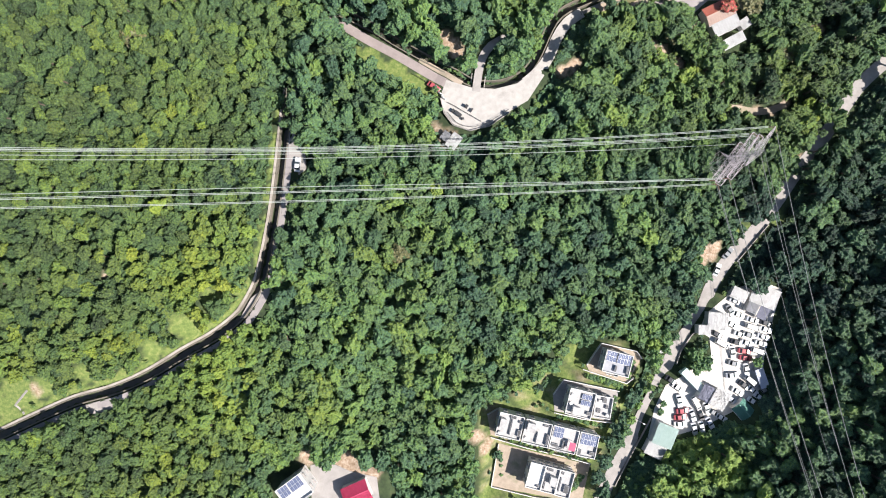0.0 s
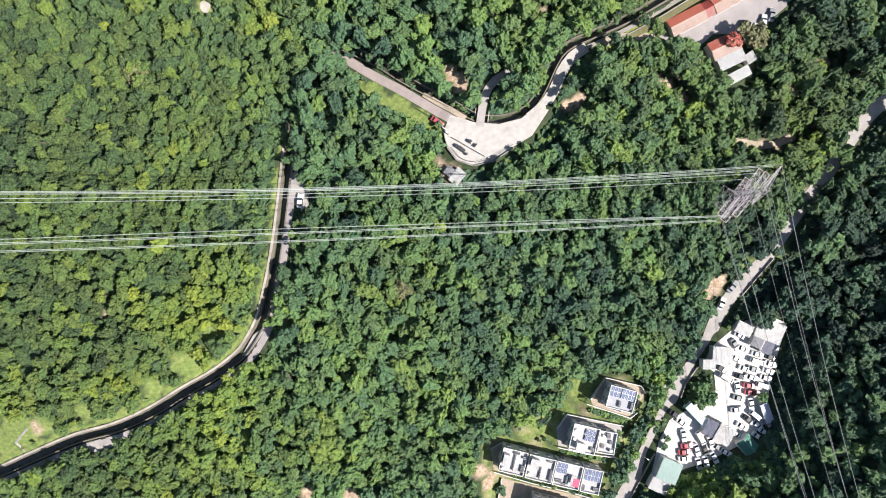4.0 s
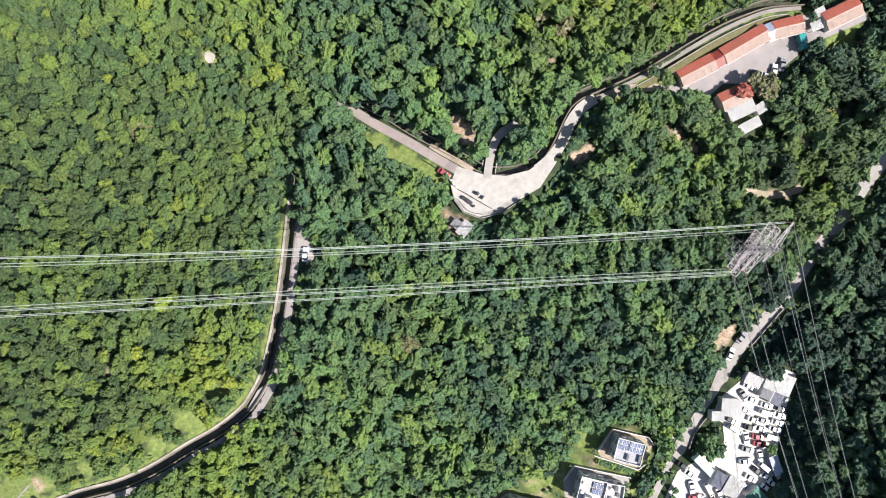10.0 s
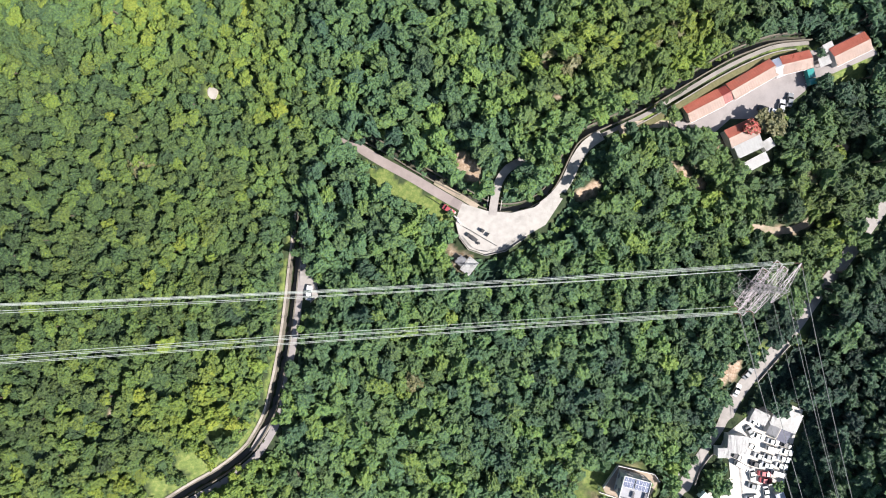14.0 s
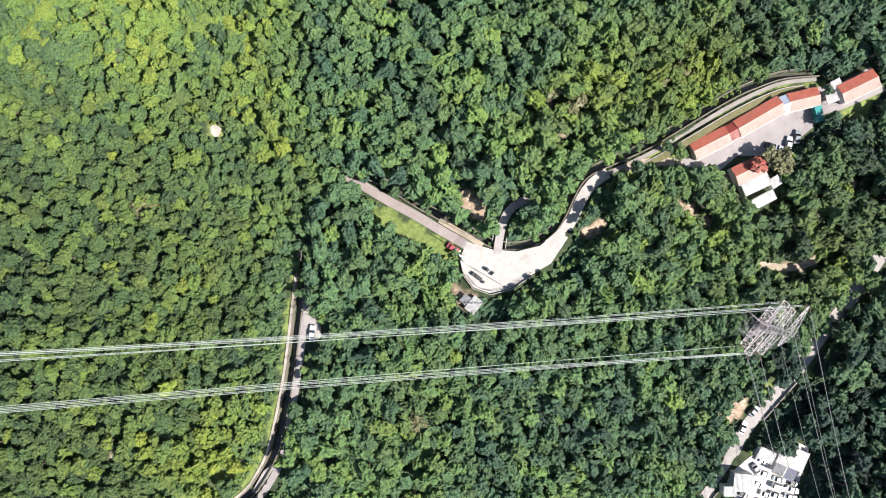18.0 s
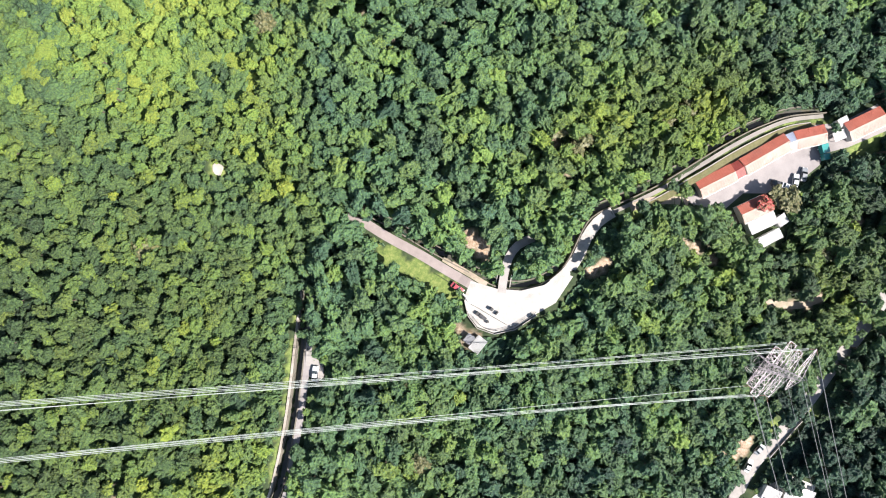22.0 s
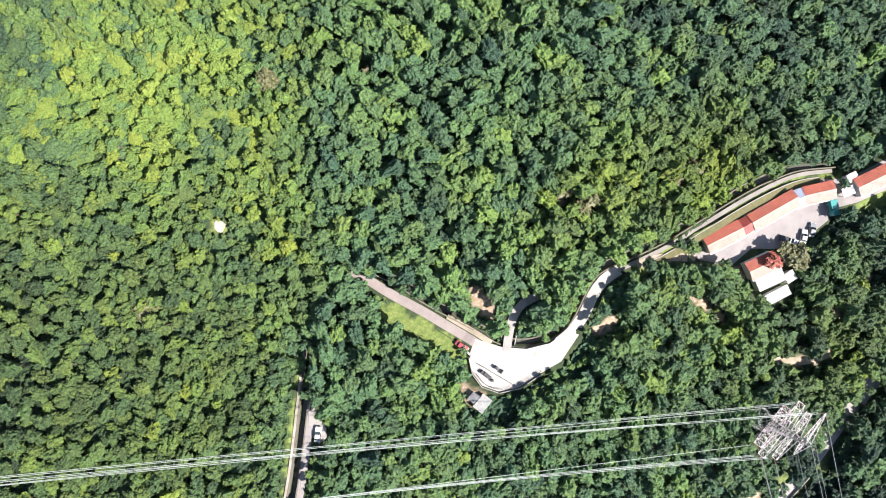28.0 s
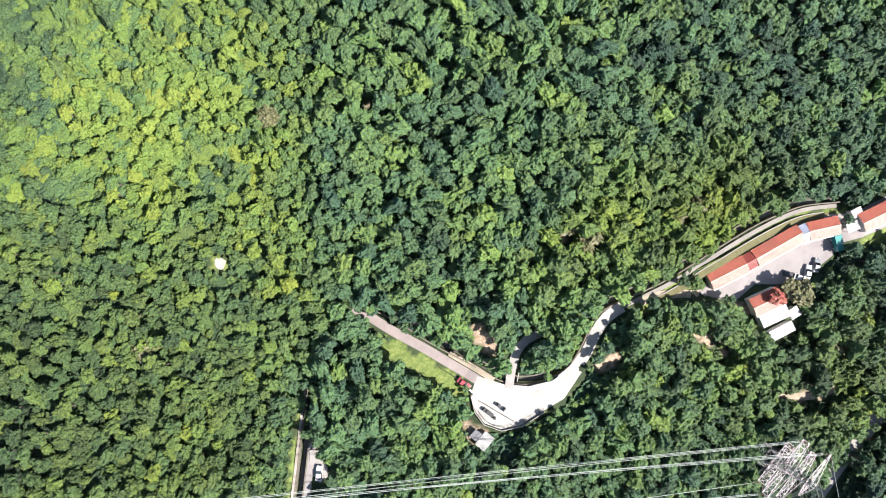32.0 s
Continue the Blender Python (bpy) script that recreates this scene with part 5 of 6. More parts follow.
# ---------------------------------------------------------------- vehicles
def car_body(L, W, H, kind):
    """A closed car body from cross-sections along its length."""
    if kind == "van":
        prof = [(-0.5, 0.55, 0.62), (-0.47, 0.62, 0.97), (-0.2, 0.62, 1.0), (0.26, 0.6, 0.98), (0.38, 0.58, 0.72), (0.48, 0.52, 0.56), (0.5, 0.42, 0.5)]
    else:
        prof = [(-0.5, 0.42, 0.52), (-0.46, 0.55, 0.62), (-0.36, 0.58, 0.68), (-0.24, 0.58, 0.97), (0.02, 0.58, 1.0), (0.2, 0.58, 0.66), (0.4, 0.54, 0.58), (0.48, 0.48, 0.5), (0.5, 0.4, 0.44)]
    bm = bmesh.new()
    rings = []
    for u, belt, top in prof:
        w = W / 2 * (0.93 if abs(u) > 0.45 else 1)
        tw = w * (0.80 if top > belt + 0.15 else 0.94)
        z0, zb, zt = 0.2, belt * H, top * H
        rings.append([bm.verts.new((u * L, y, z)) for y, z in ((-w * 0.95, z0), (-w, (z0 + zb) / 2), (-w, zb), (-tw, zt), (tw, zt), (w, zb), (w, (z0 + zb) / 2), (w * 0.95, z0))])
    for a, b in zip(rings, rings[1:]):
        for k in range(8):
            bm.faces.new((a[k], b[k], b[(k + 1) % 8], a[(k + 1) % 8]))
    bm.faces.new(rings[0]), bm.faces.new(rings[-1][::-1])
    bmesh.ops.recalc_face_normals(bm, faces=bm.faces)
    bmesh.ops.bevel(bm, geom=list(bm.edges), offset=0.035, segments=1, affect="EDGES")
    return bm


def pane_slab(pts, t=0.015):
    bm = bmesh.new()
    bm.faces.new([bm.verts.new(p) for p in pts])
    bmesh.ops.solidify(bm, geom=list(bm.faces), thickness=t)
    bmesh.ops.recalc_face_normals(bm, faces=bm.faces)
    return bm


def wheel_bm():
    bm = bmesh.new()
    bmesh.ops.create_cone(bm, cap_ends=True, segments=14, radius1=0.31, radius2=0.31, depth=0.2, matrix=Matrix.Rotation(radians(90), 4, "X"))
    bmesh.ops.bevel(bm, geom=[e for e in bm.edges if len(e.link_faces) == 2 and any(len(f.verts) > 4 for f in e.link_faces)], offset=0.03, segments=1, affect="EDGES")
    return bm


def rim_bm():
    bm = bmesh.new()
    bmesh.ops.create_cone(bm, cap_ends=True, segments=10, radius1=0.19, radius2=0.19, depth=0.215, matrix=Matrix.Rotation(radians(90), 4, "X"))
    return bm


def car_thing(colour, kind):
    L, W, H = (4.9, 1.85, 2.0) if kind == "van" else (4.4, 1.76, 1.46)
    t = thing("van" if kind == "van" else "car", (0, 0, 0), "", kind if kind == "van" else "car")
    body = put("body", shared(f"body_{colour}_{kind}", lambda: (car_body(L, W, H, kind), PAINTS[colour])), t, 0, 0, 0)
    w = W / 2
    if kind == "van":
        glass = [("windscreen", [(0.272 * L, -w * 0.74, 0.965 * H), (0.272 * L, w * 0.74, 0.965 * H), (0.372 * L, w * 0.78, 0.745 * H), (0.372 * L, -w * 0.78, 0.745 * H)]),
                 ("rear_window", [(-0.505 * L, -w * 0.6, 0.66 * H), (-0.505 * L, w * 0.6, 0.66 * H), (-0.482 * L, w * 0.6, 0.9 * H), (-0.482 * L, -w * 0.6, 0.9 * H)])]
    else:
        glass = [("windscreen", [(0.032 * L, -w * 0.76, 0.985 * H), (0.032 * L, w * 0.76, 0.985 * H), (0.192 * L, w * 0.82, 0.69 * H), (0.192 * L, -w * 0.82, 0.69 * H)]),
                 ("rear_window", [(-0.35 * L, -w * 0.78, 0.72 * H), (-0.35 * L, w * 0.78, 0.72 * H), (-0.25 * L, w * 0.76, 0.965 * H), (-0.25 * L, -w * 0.76, 0.965 * H)])]
    for name, pts in glass:
        put(name, shared(f"{name}_{kind}", lambda: (pane_slab([(x, y, z + 0.03) for x, y, z in pts]), PANE)), t, 0, 0, 0, 0, "dark glass")
    for s in (-1, 1):
        x0, x1 = (-0.42, 0.22) if kind == "van" else (-0.24, 0.1)
        put("side_window", shared(f"side_{kind}_{s}", lambda: (pane_slab([(x0 * L, s * (w * 0.99 + 0.01), 0.63 * H), (x1 * L + 0.2, s * (w * 0.99 + 0.01), 0.63 * H), (x1 * L, s * (w * 0.84 + 0.02), 0.92 * H), (x0 * L, s * (w * 0.84 + 0.02), 0.92 * H)]), PANE)), t, 0, 0, 0)
        put("headlight", shared(f"headlight_{kind}", lambda: (boxes((0.478 * L, -0.18, 0.42 * H, 0.503 * L, 0.18, 0.5 * H), bevel=0.01), LAMP_GLASS)), t, 0, s * w * 0.62, 0)
        for x in (-0.31, 0.31):
            wh = put("wheel", shared("wheel", lambda: (wheel_bm(), RUBBER)), t, x * L, s * (w - 0.12), 0.31)
            put("rim", shared("rim", lambda: (rim_bm(), FRAME)), wh, 0, 0, 0)
    return t


CARS = {}


def park(x, y, turn, z, colour="white", kind="car", where="in the yard", group="parked vehicles in the yard"):
    key = (colour, kind)
    m = pose(x, y, z, 0, 0, turn)
    if key not in CARS:
        CARS[key] = car_thing(colour, kind)
        CARS[key].matrix_basis = m
        c = CARS[key]
    else:
        c = copy_thing(CARS[key], m)
    tagged(c, f"{colour} {'box van' if kind == 'van' else 'saloon car'} parked on concrete {where}", kind, group)


YARD_NORTH = [(98.1, -18.2, -25), (99.1, -22.7, -20), (96.4, -21.4, -60), (96.8, -26.1, -30), (103.8, -24.6, -18), (103.8, -27.0, -18), (108.2, -25.6, -18), (108.2, -27.8, -18), (107.4, -30.2, -18), (106.6, -32.5, -18), (102.6, -29.6, -18),
              (99.6, -29.4, -20), (101.9, -32.3, -18), (105.6, -35.0, -18), (98.4, -32.0, -15), (101.0, -35.0, -8), (101.4, -37.3, -8)]
YARD_MIDDLE = [(97.0, -35.4, -80), (97.6, -39.2, -15), (101.6, -41.2, -80), (96.8, -43.0, 5), (103.2, -45.2, -40), (100.9, -46.5, -40), (103.6, -48.2, -40), (106.0, -50.6, -35), (98.6, -48.6, -30), (107.6, -48.4, -60), (103.8, -52.0, -35), (96.4, -51.2, -40),
               (93.4, -32.4, -30), (91.6, -29.2, -30)]
YARD_SOUTH = [(76.3, -44.6, -35), (78.6, -47.2, -35), (79.0, -51.6, -80), (80.1, -54.9, 5), (79.3, -57.0, 5), (79.3, -59.2, 5), (83.4, -56.4, -70), (84.6, -52.4, -60), (86.2, -56.6, -70), (88.2, -54.0, -70), (84.0, -61.0, -75), (86.4, -60.4, -75),
              (90.6, -55.6, -30), (93.0, -57.2, -30), (89.2, -59.0, -60)]
LOOKS = [("white", "car"), ("silver", "car"), ("white", "van"), ("grey", "car"), ("white", "car"), ("silver", "car"), ("white", "car"), ("black", "car")]
for row in (YARD_NORTH, YARD_MIDDLE, YARD_SOUTH):
    for k, (x, y, a) in enumerate(row):
        red = (row is YARD_NORTH and k >= 15) or (row is YARD_SOUTH and k in (3, 4))
        colour, kind_of = ("red", "car") if red else LOOKS[(k * 5 + len(row)) % 8]
        park(x, y, a, YZ, colour, kind_of)
park(-43.9, 25.8, 85, at(-43.9, 25.8) + 0.30, "silver", "car", "in a lay-by", "cars along the lanes")
for x, y, a, c in ((96.6, 82.4, -20, "black"), (99.4, 81.6, -20, "silver"), (101.8, 83.4, 80, "silver"), (104.4, 85.4, 80, "grey")):
    park(x, y, a, CZ, c, "car", "in the courtyard shade", "cars in the courtyard")
for x, y, a, c in ((95.4, -2.0, 48, "grey"), (91.9, -7.6, 66, "white")):
    park(x, y, a, at(x, y) + 0.14, c, "car", "on the valley road", "cars along the lanes")


def lorry(x, y, turn, z, L, W, H, colour, box_mat, label):
    t = thing("lorry", (x, y, z), label, "lorry", turn=turn)
    part("cargo_box", boxes((-L / 2, -W / 2, 0.75, L / 2 - 2.1, W / 2, H), bevel=0.04), box_mat, t)
    part("cab", boxes((L / 2 - 1.95, -W / 2 + 0.05, 0.5, L / 2, W / 2 - 0.05, min(H, 2.5)), bevel=0.12), PAINTS[colour], t)
    part("chassis", boxes((-L / 2 + 0.1, -0.45, 0.45, L / 2 - 1.9, 0.45, 0.75)), DARK_METAL, t)
    part("windscreen", boxes((L / 2 - 0.02, -W / 2 + 0.25, 1.5, L / 2 + 0.02, W / 2 - 0.25, 2.2)), PANE, t)
    for s in (-1, 1):
        for u in (-L / 2 + 1.2, L / 2 - 1.0):
            wh = put("wheel", shared("lorry_wheel", lambda: (wheel_bm(), RUBBER)), t, u, s * (W / 2 - 0.14), 0.45)
            wh.scale = (1.45, 1.2, 1.45)
            put("rim", shared("rim", lambda: (rim_bm(), FRAME)), wh, 0, 0, 0)
    return t


lorry(82.8, -44.2, -46, YZ, 9.2, 2.6, 3.3, "white", TEAL_SHEET, "long lorry with a pale green-white box body")
lorry(110.2, 92.2, -75, CZ, 4.9, 2.2, 2.6, "teal", PAINTS["teal"], "small teal lorry beside the courtyard sheds")

# ---------------------------------------------------------------- walls, rails and posts
def wall_run(name, pts, h, label, mat=WHITE_PAINT, thick=0.22, base=None):
    rows = []
    bm = bmesh.new()
    for (ax, ay), (bx, by) in zip(pts, pts[1:]):
        d = Vector((bx - ax, by - ay))
        n = max(1, int(d.length / 3))
        side = Vector((-d.y, d.x)).normalized() * thick / 2
        for k in range(n):
            p, q = Vector((ax, ay)) + d * k / n, Vector((ax, ay)) + d * (k + 1) / n
            z0 = [(at(v.x, v.y) if base is None else base) for v in (p, q)]
            lo, hi = [], []
            for v, z in ((p, z0[0]), (q, z0[1])):
                for s in (side, -side):
                    lo.append(bm.verts.new((v.x + s.x, v.y + s.y, z - 0.8)))
                    hi.append(bm.verts.new((v.x + s.x, v.y + s.y, z + h)))
            for f in ((hi[0], hi[1], hi[3], hi[2]), (lo[0], lo[2], lo[3], lo[1]), (lo[0], hi[0], hi[2], lo[2]), (lo[1], lo[3], hi[3], hi[1]), (lo[0], lo[1], hi[1], hi[0]), (lo[2], hi[2], hi[3], lo[3])):
                bm.faces.new(f)
    bmesh.ops.recalc_face_normals(bm, faces=bm.faces)
    return setting(name, bm, mat, label, "wall")


wall_run("wall_terrace_a", [(47.7, -39.0), (52.6, -31.8), (64.4, -34.6), (66.1, -37.1)], 1.3, "low white garden wall round a house terrace", base=-11.8)
wall_run("wall_terrace_a_south", [(46.5, -40.6), (61.0, -45.4), (63.5, -43.5)], 1.0, "low white garden wall below a house", base=-12.0)
wall_run("wall_terrace_b", [(36.5, -49), (40, -44), (58.6, -48.0)], 1.2, "low white garden wall behind a house", base=-12.2)
wall_run("wall_terrace_b_south", [(36.8, -55.0), (46, -57.2), (56.2, -58.6)], 1.0, "low white garden wall before a house", base=-12.2)
wall_run("wall_terrace_c", [(14.4, -55.6), (17.9, -53.6), (31.3, -56.9), (44.6, -61.0), (52.6, -63.4)], 1.3, "pale boundary wall behind a row of houses", base=-12.4)
wall_run("wall_terrace_c_south", [(15.6, -63.2), (27.5, -66.8), (40.9, -70.0), (49.0, -72.4)], 1.0, "pale boundary wall before a row of houses", base=-12.4)
wall_run("wall_terrace_d", [(18.2, -65.6), (15.6, -80), (30, -83.6), (46, -86)], 1.0, "pale garden wall round a bare terrace", base=-13.0)
wall_run("wall_platform", [(-0.5, 46.8), (0.6, 42.1), (3.3, 38.5), (8.5, 36.7), (14.6, 38.1), (21.1, 42.4)], 0.8, "pale parapet round the turning platform", CONCRETE, 0.2, base=1.9)
wall_run("wall_road_east", [(78.8, -39.6), (80.6, -34.4), (84.0, -29.4), (87.6, -27.0)], 0.8, "low pale wall beside the valley road", CONCRETE)
wall_run("wall_road_east_south", [(57.0, -80), (62.0, -71.4), (66.0, -64.5), (69.6, -57.6)], 0.8, "low pale wall beside the valley road", CONCRETE)
wall_run("wall_retaining", [(98.6, -5.0), (104.0, 1.6), (108.8, 7.4)], 0.9, "pale concrete kerb wall beside the road", CONCRETE)
wall_run("wall_branch", [(13.2, 50.4), (13.6, 54.4)], 0.9, "short parapet of a channel bridge", WHITE_CONCRETE)
wall_run("wall_branch_west", [(9.0, 50.8), (9.4, 54.6)], 0.9, "short parapet of a channel bridge", WHITE_CONCRETE)


def tube(points, r, sides=5):
    """One bent bar through a row of points."""
    bm, last = bmesh.new(), None
    for i, p in enumerate(points):
        d = points[min(i + 1, len(points) - 1)] - points[max(i - 1, 0)]
        side = Vector((-d.y, d.x, 0)).normalized()
        up = d.cross(side).normalized()
        ring = [bm.verts.new(p + side * r * math.cos(2 * math.pi * k / sides) + up * r * math.sin(2 * math.pi * k / sides)) for k in range(sides)]
        if last:
            for k in range(sides):
                bm.faces.new((last[k], ring[k], ring[(k + 1) % sides], last[(k + 1) % sides]))
        else:
            bm.faces.new(ring)
        last = ring
    bm.faces.new(last[::-1])
    bmesh.ops.recalc_face_normals(bm, faces=bm.faces)
    return bm


def rail_run(pts, label, posts=7, h=1.1):
    t = thing("guard_rail", (pts[0][0], pts[0][1], 0), label, "guard rail", "guard rails")
    line = smooth_line(pts, 0.5)
    o = Vector((*pts[0], 0))
    z = made(line[:, 0], line[:, 1])
    for k in range(posts):
        i = int(k / (posts - 1) * (len(line) - 1))
        p = Vector((*line[i], z[i])) - o
        part("post", rod(bmesh.new(), p - Vector((0, 0, 0.3)), p + Vector((0, 0, h)), 0.05, 6), DARK_METAL, t)
    for up in (0.5, h):
        bm = tube([Vector((*line[i], z[i] + up)) - o for i in range(len(line))], 0.045)
        part("rail", bm, DARK_METAL, t)


rail_run([(1.5, 45.6), (3.8, 44.4), (6.8, 42.6), (12.0, 39.6)], "dark steel guard rail on the platform", 8)
rail_run([(1.7, 42.4), (3.9, 39.7), (6.4, 38.3), (9.4, 37.8)], "dark steel guard rail along the parapet", 7)
rail_run([(-9, 54.6), (-5.4, 52.4), (-2.0, 50.0), (-0.4, 47.4)], "dark steel guard rail beside the lane", 9)
rail_run([(10.2, 37.9), (14.2, 39.2), (18.0, 41.4), (20.8, 43.3)], "dark steel guard rail on the platform edge", 7)
for x, y, w, d, h, turn, text in ((4.9, 41.9, 2.4, 1.0, 1.3, -38, "dark steel pump frame on the platform"), (7.6, 44.2, 0.9, 0.9, 1.4, 52, "dark control cabinet on the platform"), (3.4, 42.9, 1.0, 0.8, 1.1, 40, "dark steel sluice gear on the platform"), (9.2, 43.0, 0.35, 1.2, 1.1, -38, "narrow dark steel stand on the platform"), (6.4, 40.4, 0.8, 0.6, 0.9, 10, "small dark valve box on the platform")):
    t = thing("machine_cabinet", (x, y, 2.03), text, "cabinet", "gear on the platform", turn=turn)
    part("body", boxes((-w / 2, -d / 2, 0.12, w / 2, d / 2, h), bevel=0.03), DARK_METAL, t)
    part("plinth", boxes((-w / 2 - 0.08, -d / 2 - 0.08, -0.02, w / 2 + 0.08, d / 2 + 0.08, 0.12)), CONCRETE, t)
    part("door", boxes((-w / 2 + 0.1, -d / 2 - 0.02, 0.25, w / 2 - 0.1, -d / 2, h - 0.1)), GREY_ROOF, t)
park(-2.6, 50.5, -36, at(-2.6, 50.5) + 0.12, "red", "car", "beside the lane bend", "cars along the lanes")
for k, colour in enumerate(("white", "white")):
    t = thing("road_barrier", (-0.4 + 0.9 * k, 48.2 - 1.3 * k, at(-0.4 + 0.9 * k, 48.2 - 1.3 * k) + 0.12), f"{colour} plastic road barrier beside the lane bend", "barrier", "road barriers at the bend", turn=-39)
    bm = boxes((-0.8, -0.28, 0.0, 0.8, 0.28, 0.3), bevel=0.04)
    box(bm, -0.78, -0.16, 0.3, 0.78, 0.16, 1.0, 0.05)
    part("body", bm, PAINTS[colour], t)
    for x in (-0.45, 0.45):
        part("filler_cap", boxes((x - 0.1, -0.1, 1.0, x + 0.1, 0.1, 1.05), bevel=0.01), DARK_METAL, t, "dark cap")
for name, poly, h in (("pavement_layby", [(-46.8, 32.2), (-43.6, 32.0), (-41.7, 29.6), (-41.6, 24.6), (-44.2, 22.4), (-46.6, 22.0)], None), ("pavement_layby_south", [(-58.0, -14.4), (-54.8, -12.0), (-53.6, -15.6), (-58.0, -20.2), (-61.4, -20.6)], None), ("pavement_patch_west", [(-111, -47.6), (-106.0, -45.6), (-97.6, -43.2), (-97.0, -46.2), (-103, -48.4)], None)):
    cx, cy = np.mean(poly, 0)
    setting(name, prism(poly, at(cx, cy) - 1.6, at(cx, cy) + 0.3), CONCRETE, "widened concrete lay-by beside a narrow lane", "pavement")


oval = [(-73.4 + (1.5 + 0.22 * math.sin(3 * a)) * math.cos(a), 85.4 + (2.0 + 0.3 * math.cos(2 * a + 1)) * math.sin(a)) for a in np.linspace(0, 2 * math.pi, 15)[:-1]]
setting("clearing", prism(oval, at(-73.4, 85.4) - 1.2, at(-73.4, 85.4) + 0.35, 0.1), PAD_CONCRETE, "small pale bare pad in a hillside thicket", "clearing")


def street_lamp(x, y, turn):
    t = thing("street_lamp", (x, y, at(x, y)), "slim grey street lamp beside the valley road", "street lamp", "street lamps", turn=turn)
    part("pole", rod(bmesh.new(), (0, 0, -0.3), (0, 0, 6.2), 0.07, 8), STEEL, t)
    part("arm", rod(bmesh.new(), (0, 0, 6.15), (1.3, 0, 6.4), 0.05, 6), STEEL, t)
    part("lamp_head", boxes((1.1, -0.12, 6.36, 1.75, 0.12, 6.46), bevel=0.02), FRAME, t)


street_lamp(75.0, -46.5, 150)
street_lamp(64.4, -57.2, -30)

# ---------------------------------------------------------------- pylon and power lines
PX, PY, PZ = 90.5, 27.0, at(90.5, 27.0)
ARM_TURN = 52.3
LEVELS_OF_ARMS = [(0.0, 6.8, 7.6, True), (4.4, 9.7, 9.7, True), (9.6, 7.8, 8.2, True), (15.0, 9.7, 4.4, False)]  # height, reach to either side, square ends
pylon = thing("electricity_pylon", (PX, PY, PZ), "tall galvanised steel lattice pylon with four pairs of cross-arms", "pylon", turn=ARM_TURN)


def half_width(z):
    """Half the width of the tower's body at a height above its foot."""
    return 3.9 - (3.9 - 1.25) * min(1, z / 9.0) - 0.75 * max(0, z - 9.0) / 17.0


TOP = 17.2 - PZ
heights = [0, 3.2, 6.2, 9.0, 11.4, 13.6, 15.8, 18.0, 20.2, 22.4, 24.4, TOP]
for sx, sy in ((1, 1), (1, -1), (-1, 1), (-1, -1)):
    bm = bmesh.new()
    for a, b in zip(heights, heights[1:]):
        rod(bm, (sx * half_width(a), sy * half_width(a), a - (0.5 if a == 0 else 0)), (sx * half_width(b), sy * half_width(b), b), 0.085)
    leg = part("leg", bm, STEEL, pylon)
    part("footing", boxes((sx * 3.9 - 0.5, sy * 3.9 - 0.5, -1.5, sx * 3.9 + 0.5, sy * 3.9 + 0.5, 0.3), bevel=0.05), CONCRETE, leg)
for ax, ay, bx, by in ((1, 1, -1, 1), (-1, 1, -1, -1), (-1, -1, 1, -1), (1, -1, 1, 1)):
    bm = bmesh.new()
    for a, b in zip(heights, heights[1:]):
        wa, wb = half_width(a), half_width(b)
        rod(bm, (ax * wa, ay * wa, a), (bx * wb, by * wb, b), 0.042)
        rod(bm, (bx * wa, by * wa, a), (ax * wb, ay * wb, b), 0.042)
        rod(bm, (ax * wb, ay * wb, b), (bx * wb, by * wb, b), 0.042)
    part("bracing", bm, STEEL, pylon)
for level, long, other, square in LEVELS_OF_ARMS:
    z = level - PZ
    w = half_width(z)
    for s, reach in ((-1, other), (1, long)):
        bm = bmesh.new()
        tw = w * (1.0 if square else 0.18)
        n = 4
        last = None
        for k in range(n + 1):
            u = k / n
            x, y = s * (w + (reach - w) * u), w + (tw - w) * u
            low = [Vector((x, -y, z)), Vector((x, y, z))]
            upz = z + 1.9 * (1 - u) + 0.25
            top = [Vector((x, -y, upz)), Vector((x, y, upz))]
            if last:
                for i in (0, 1):
                    rod(bm, last[0][i], low[i], 0.065)
                    rod(bm, last[1][i], top[i], 0.06)
                    rod(bm, last[0][i], top[i], 0.035)
                rod(bm, last[0][0], low[1], 0.04)
                rod(bm, last[0][1], low[0], 0.04)
            rod(bm, low[0], low[1], 0.05)
            rod(bm, top[0], top[1], 0.04)
            last = (low, top)
        rod(bm, last[0][0], last[1][0], 0.08)
        rod(bm, last[0][1], last[1][1], 0.08)
        part("cross_arm", bm, STEEL, pylon)
part("peak", rod(rod(bmesh.new(), (-0.5, -0.5, TOP), (0, 0, TOP + 2.4), 0.08), (0.5, 0.5, TOP), (0, 0, TOP + 2.4), 0.08), STEEL, pylon)

UA = Vector((math.cos(radians(ARM_TURN)), math.sin(radians(ARM_TURN)), 0))


def disc_bm():
    bm = bmesh.new()
    bmesh.ops.create_cone(bm, cap_ends=True, segments=8, radius1=0.16, radius2=0.10, depth=0.12)
    return bm


def string_of(p, q):
    """A string of insulator discs from p towards q."""
    t = thing("insulator_string", p, "string of brown porcelain insulator discs on a pylon arm", "insulator", "insulator strings on the pylon")
    d = (Vector(q) - Vector(p)).normalized()
    turn = d.to_track_quat("Z", "Y").to_matrix().to_4x4()
    disc = shared("insulator_disc", lambda: (disc_bm(), INSULATOR))
    for k in range(9):
        ob = new("disc", disc)
        ob.parent, ob.matrix_basis = t, turn @ Matrix.Translation((0, 0, 0.25 + 0.2 * k))
    part("pin", rod(bmesh.new(), (0, 0, 0), d * 2.15, 0.035), STEEL, t)
    return Vector(p) + d * 2.1


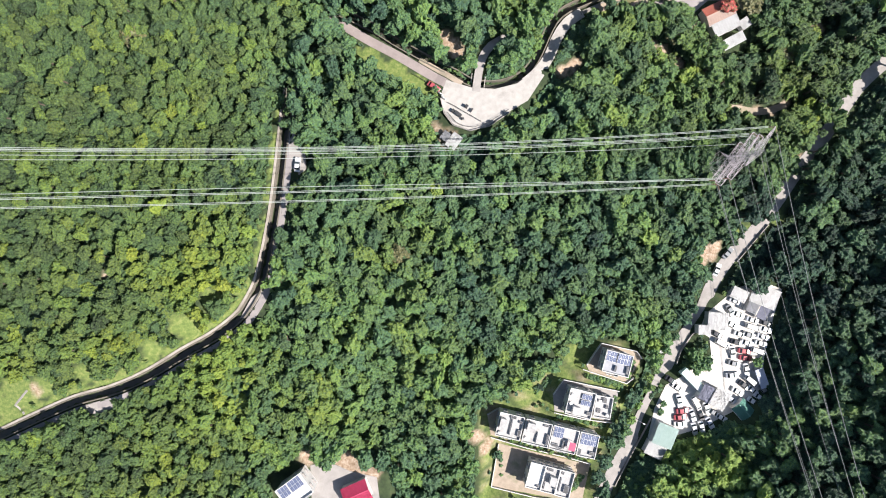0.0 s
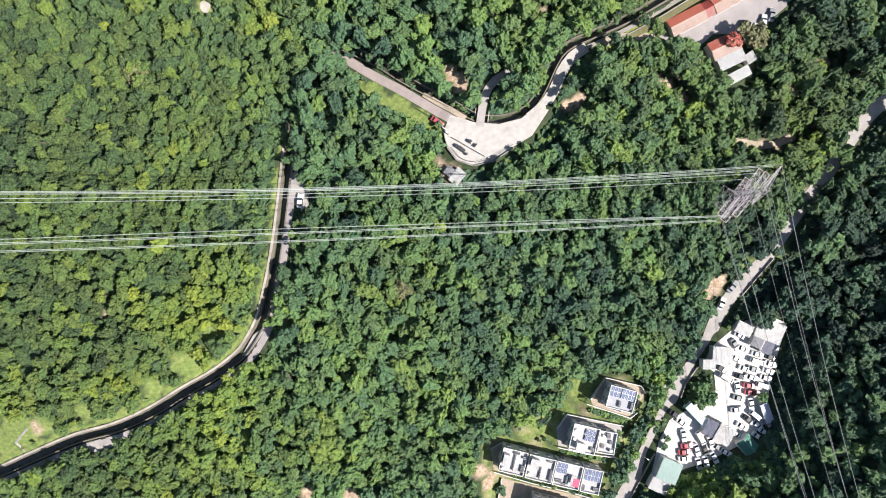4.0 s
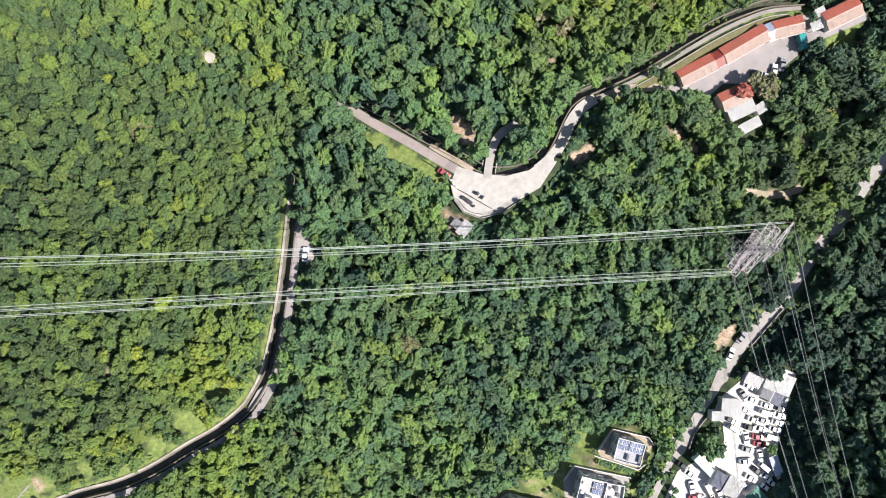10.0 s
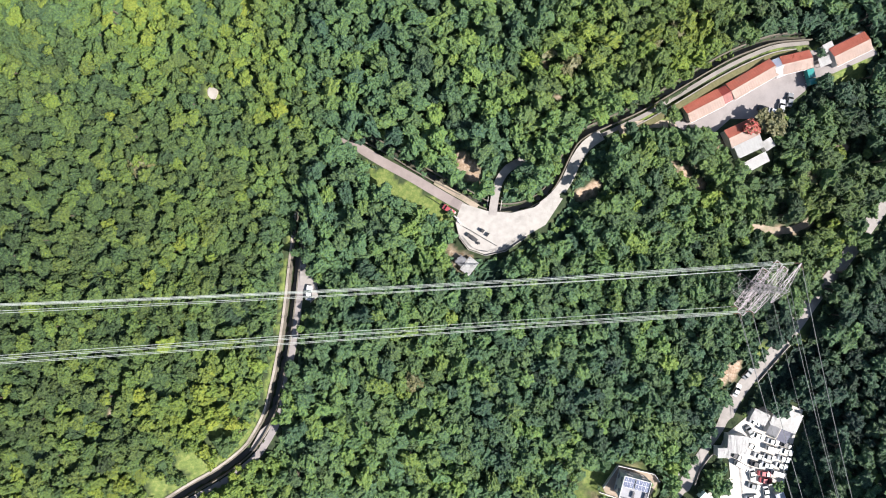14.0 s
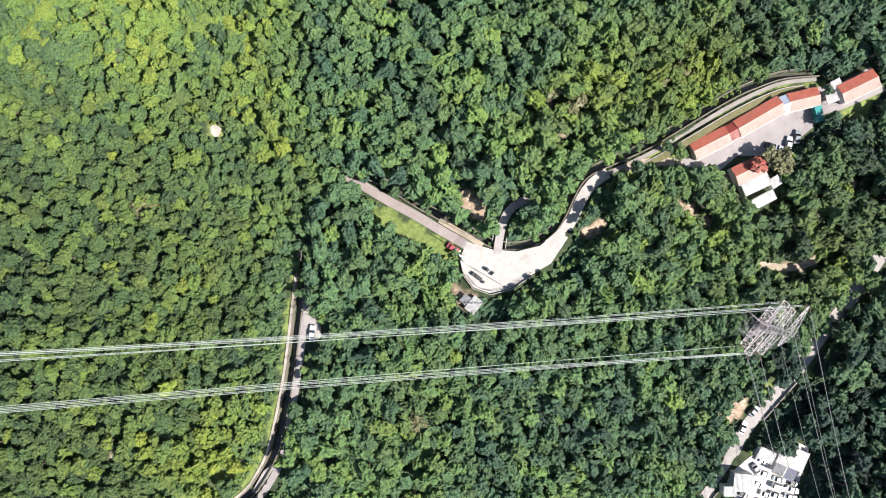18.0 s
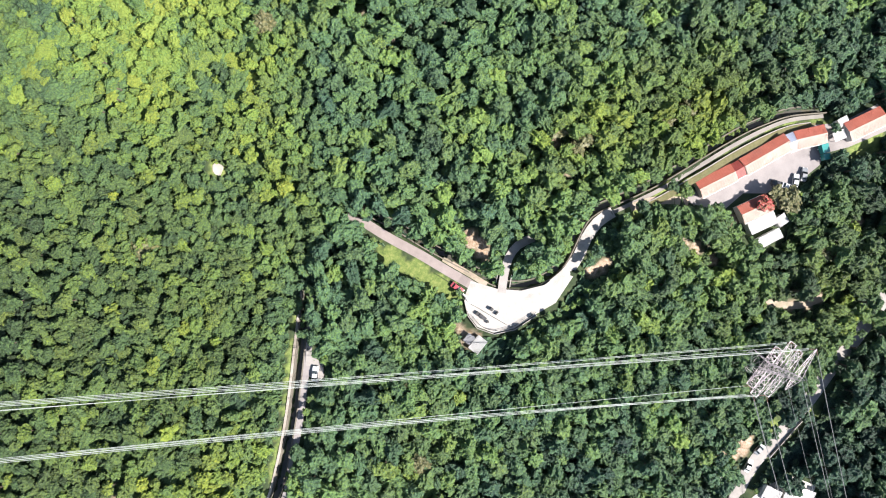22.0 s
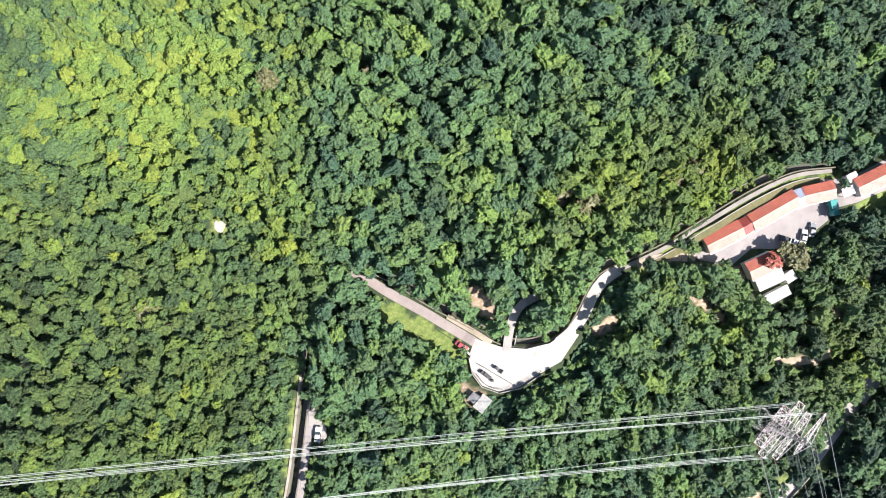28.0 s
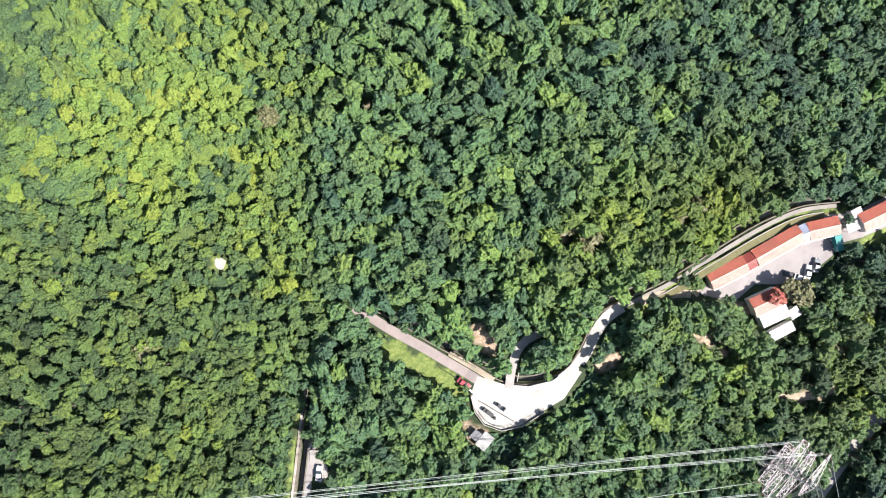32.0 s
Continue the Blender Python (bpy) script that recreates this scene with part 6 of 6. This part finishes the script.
def conductor(points, label, r=0.036, twin=0.5, mat=CABLE):
    """One cable, or a pair of them, through a row of points."""
    o = Vector(points[0])
    t = thing("power_cable", o, label, "power cable", "power lines")
    for s in ((-1, 1) if twin else (0,)):
        bm = bmesh.new()
        last = None
        for i, p in enumerate(points):
            d = points[min(i + 1, len(points) - 1)] - points[max(i - 1, 0)]
            side, up = Vector((-d.y, d.x, 0)).normalized(), d.cross(Vector((-d.y, d.x, 0))).normalized()
            c = p - o + side * (twin / 2 * s)
            ring = [bm.verts.new(c + side * r * math.cos(k * math.pi * 0.4) + up * r * math.sin(k * math.pi * 0.4)) for k in range(5)]
            if last:
                for k in range(5):
                    bm.faces.new((last[k], ring[k], ring[(k + 1) % 5], last[(k + 1) % 5]))
            last = ring
        bmesh.ops.recalc_face_normals(bm, faces=bm.faces)
        part("strand", bm, mat, t)
    if twin:
        for i in range(6, len(points) - 1, 12):
            side = Vector((-(points[i + 1] - points[i]).y, (points[i + 1] - points[i]).x, 0)).normalized() * twin / 2
            part("spacer", rod(bmesh.new(), points[i] + side - o, points[i] - side - o, 0.03), DARK_METAL, t)


def west_run(tip, reach, level, side):
    """From an arm's tip up the western slope, as a curve through three places."""
    short = 9.7 - reach
    mid_y, far_y = (28.6 - 0.6 * short, 25.4 - 0.76 * short) if side > 0 else (14.8 + 1.05 * short, 11.0 + 0.95 * short)
    mid_z = 18.0 + 0.5 * (level - 6) if side > 0 else 15.5 + 2.4 * short + 0.15 * level
    far_z = 39.0 + 0.3 * (level - 6) if side > 0 else 37.0 + 2.4 * short + 0.1 * level
    xs = (tip.x, -10.0, -111.0)
    rows = []
    for k in range(61):
        x = tip.x + (-205 - tip.x) * k / 60
        l = [(x - xs[1]) * (x - xs[2]) / ((xs[0] - xs[1]) * (xs[0] - xs[2])), (x - xs[0]) * (x - xs[2]) / ((xs[1] - xs[0]) * (xs[1] - xs[2])), (x - xs[0]) * (x - xs[1]) / ((xs[2] - xs[0]) * (xs[2] - xs[1]))]
        rows.append(Vector((x, l[0] * tip.y + l[1] * mid_y + l[2] * far_y, l[0] * tip.z + l[1] * mid_z + l[2] * far_z)))
    return rows


def east_run(tip, ex, ey, ez, sag=3.0):
    return [Vector((tip.x + (ex - tip.x) * k / 40, tip.y + (ey - tip.y) * k / 40, tip.z + (ez - tip.z) * k / 40 - 4 * sag * (k / 40) * (1 - k / 40))) for k in range(41)]


for level, reach, other, square in LEVELS_OF_ARMS:
    for s in (-1, 1):
        if s < 0 and not square:
            continue
        a = Vector((PX, PY, level)) + UA * s * (reach if s > 0 else other)
        p = string_of(a, a + Vector((-10, 0, 0.3)))
        q = string_of(a, a + Vector((2.6, -10, -0.2)))
        pair = level in (4.4, 15.0) or (s < 0 and level == 9.6)
        conductor(west_run(p, reach, level, s), "aluminium power cable spanning the wooded valley" if not pair else "pair of aluminium power cables spanning the wooded valley", 0.055, 0.34 if pair else 0.0)
        conductor(east_run(q, q.x + (27.0 if s > 0 else 33.0), q.y - 128, 16 + 0.4 * level), "dull grey power cable running down the dark valley side", 0.075 if pair else 0.045, 0.0, GREY_CABLE)

# ---------------------------------------------------------------- garden shrubs
bush_meshes = [tri_mesh("shrub", v - (0, 0, 0.2), f, LEAVES_OWN) for v, f in BUSHES]
SHRUB_ROWS = [((47.5, -42.6), (60.5, -46.6), 11, 1.15), ((38.0, -56.6), (55.0, -60.2), 12, 0.95), ((17.5, -63.6), (47.0, -70.8), 13, 0.7), ((19.0, -68.0), (19.0, -78.0), 4, 0.6), ((57.6, -49.6), (56.2, -57.6), 6, 0.9), ((63.4, -37.4), (61.4, -44.0), 5, 0.9),
              ((70.2, -50.4), (73.6, -46.2), 4, 1.0), ((42.6, -81.0), (46.6, -76.0), 4, 1.1), ((70.4, 80.0), (67.6, 83.6), 4, 1.0), ((36, -44.0), (30.0, -48.6), 6, 1.0)]
for (ax, ay), (bx, by), n, r in SHRUB_ROWS:
    for k in range(n):
        x, y = ax + (bx - ax) * (k + rng.uniform(0, 0.8)) / n, ay + (by - ay) * (k + rng.uniform(0, 0.8)) / n
        ob = new("shrub", bush_meshes[(k * 3 + n) % len(bush_meshes)])
        rr = r * rng.uniform(0.7, 1.25)
        ob.matrix_basis = Matrix.LocRotScale((x, y, at(x, y) + 0.28 * rr), Euler((0, 0, k * 1.3)), (rr, rr, rr * 0.9))
        g = float(np.clip(0.45 + rng.normal(0, 0.14), 0.1, 0.9))
        ob.color = (g, 0.3, 0, 1)
        tagged(ob, "rounded green garden shrub on a house terrace" if g < 0.5 else "yellow-green garden shrub on a house terrace", "shrub", "garden shrubs")
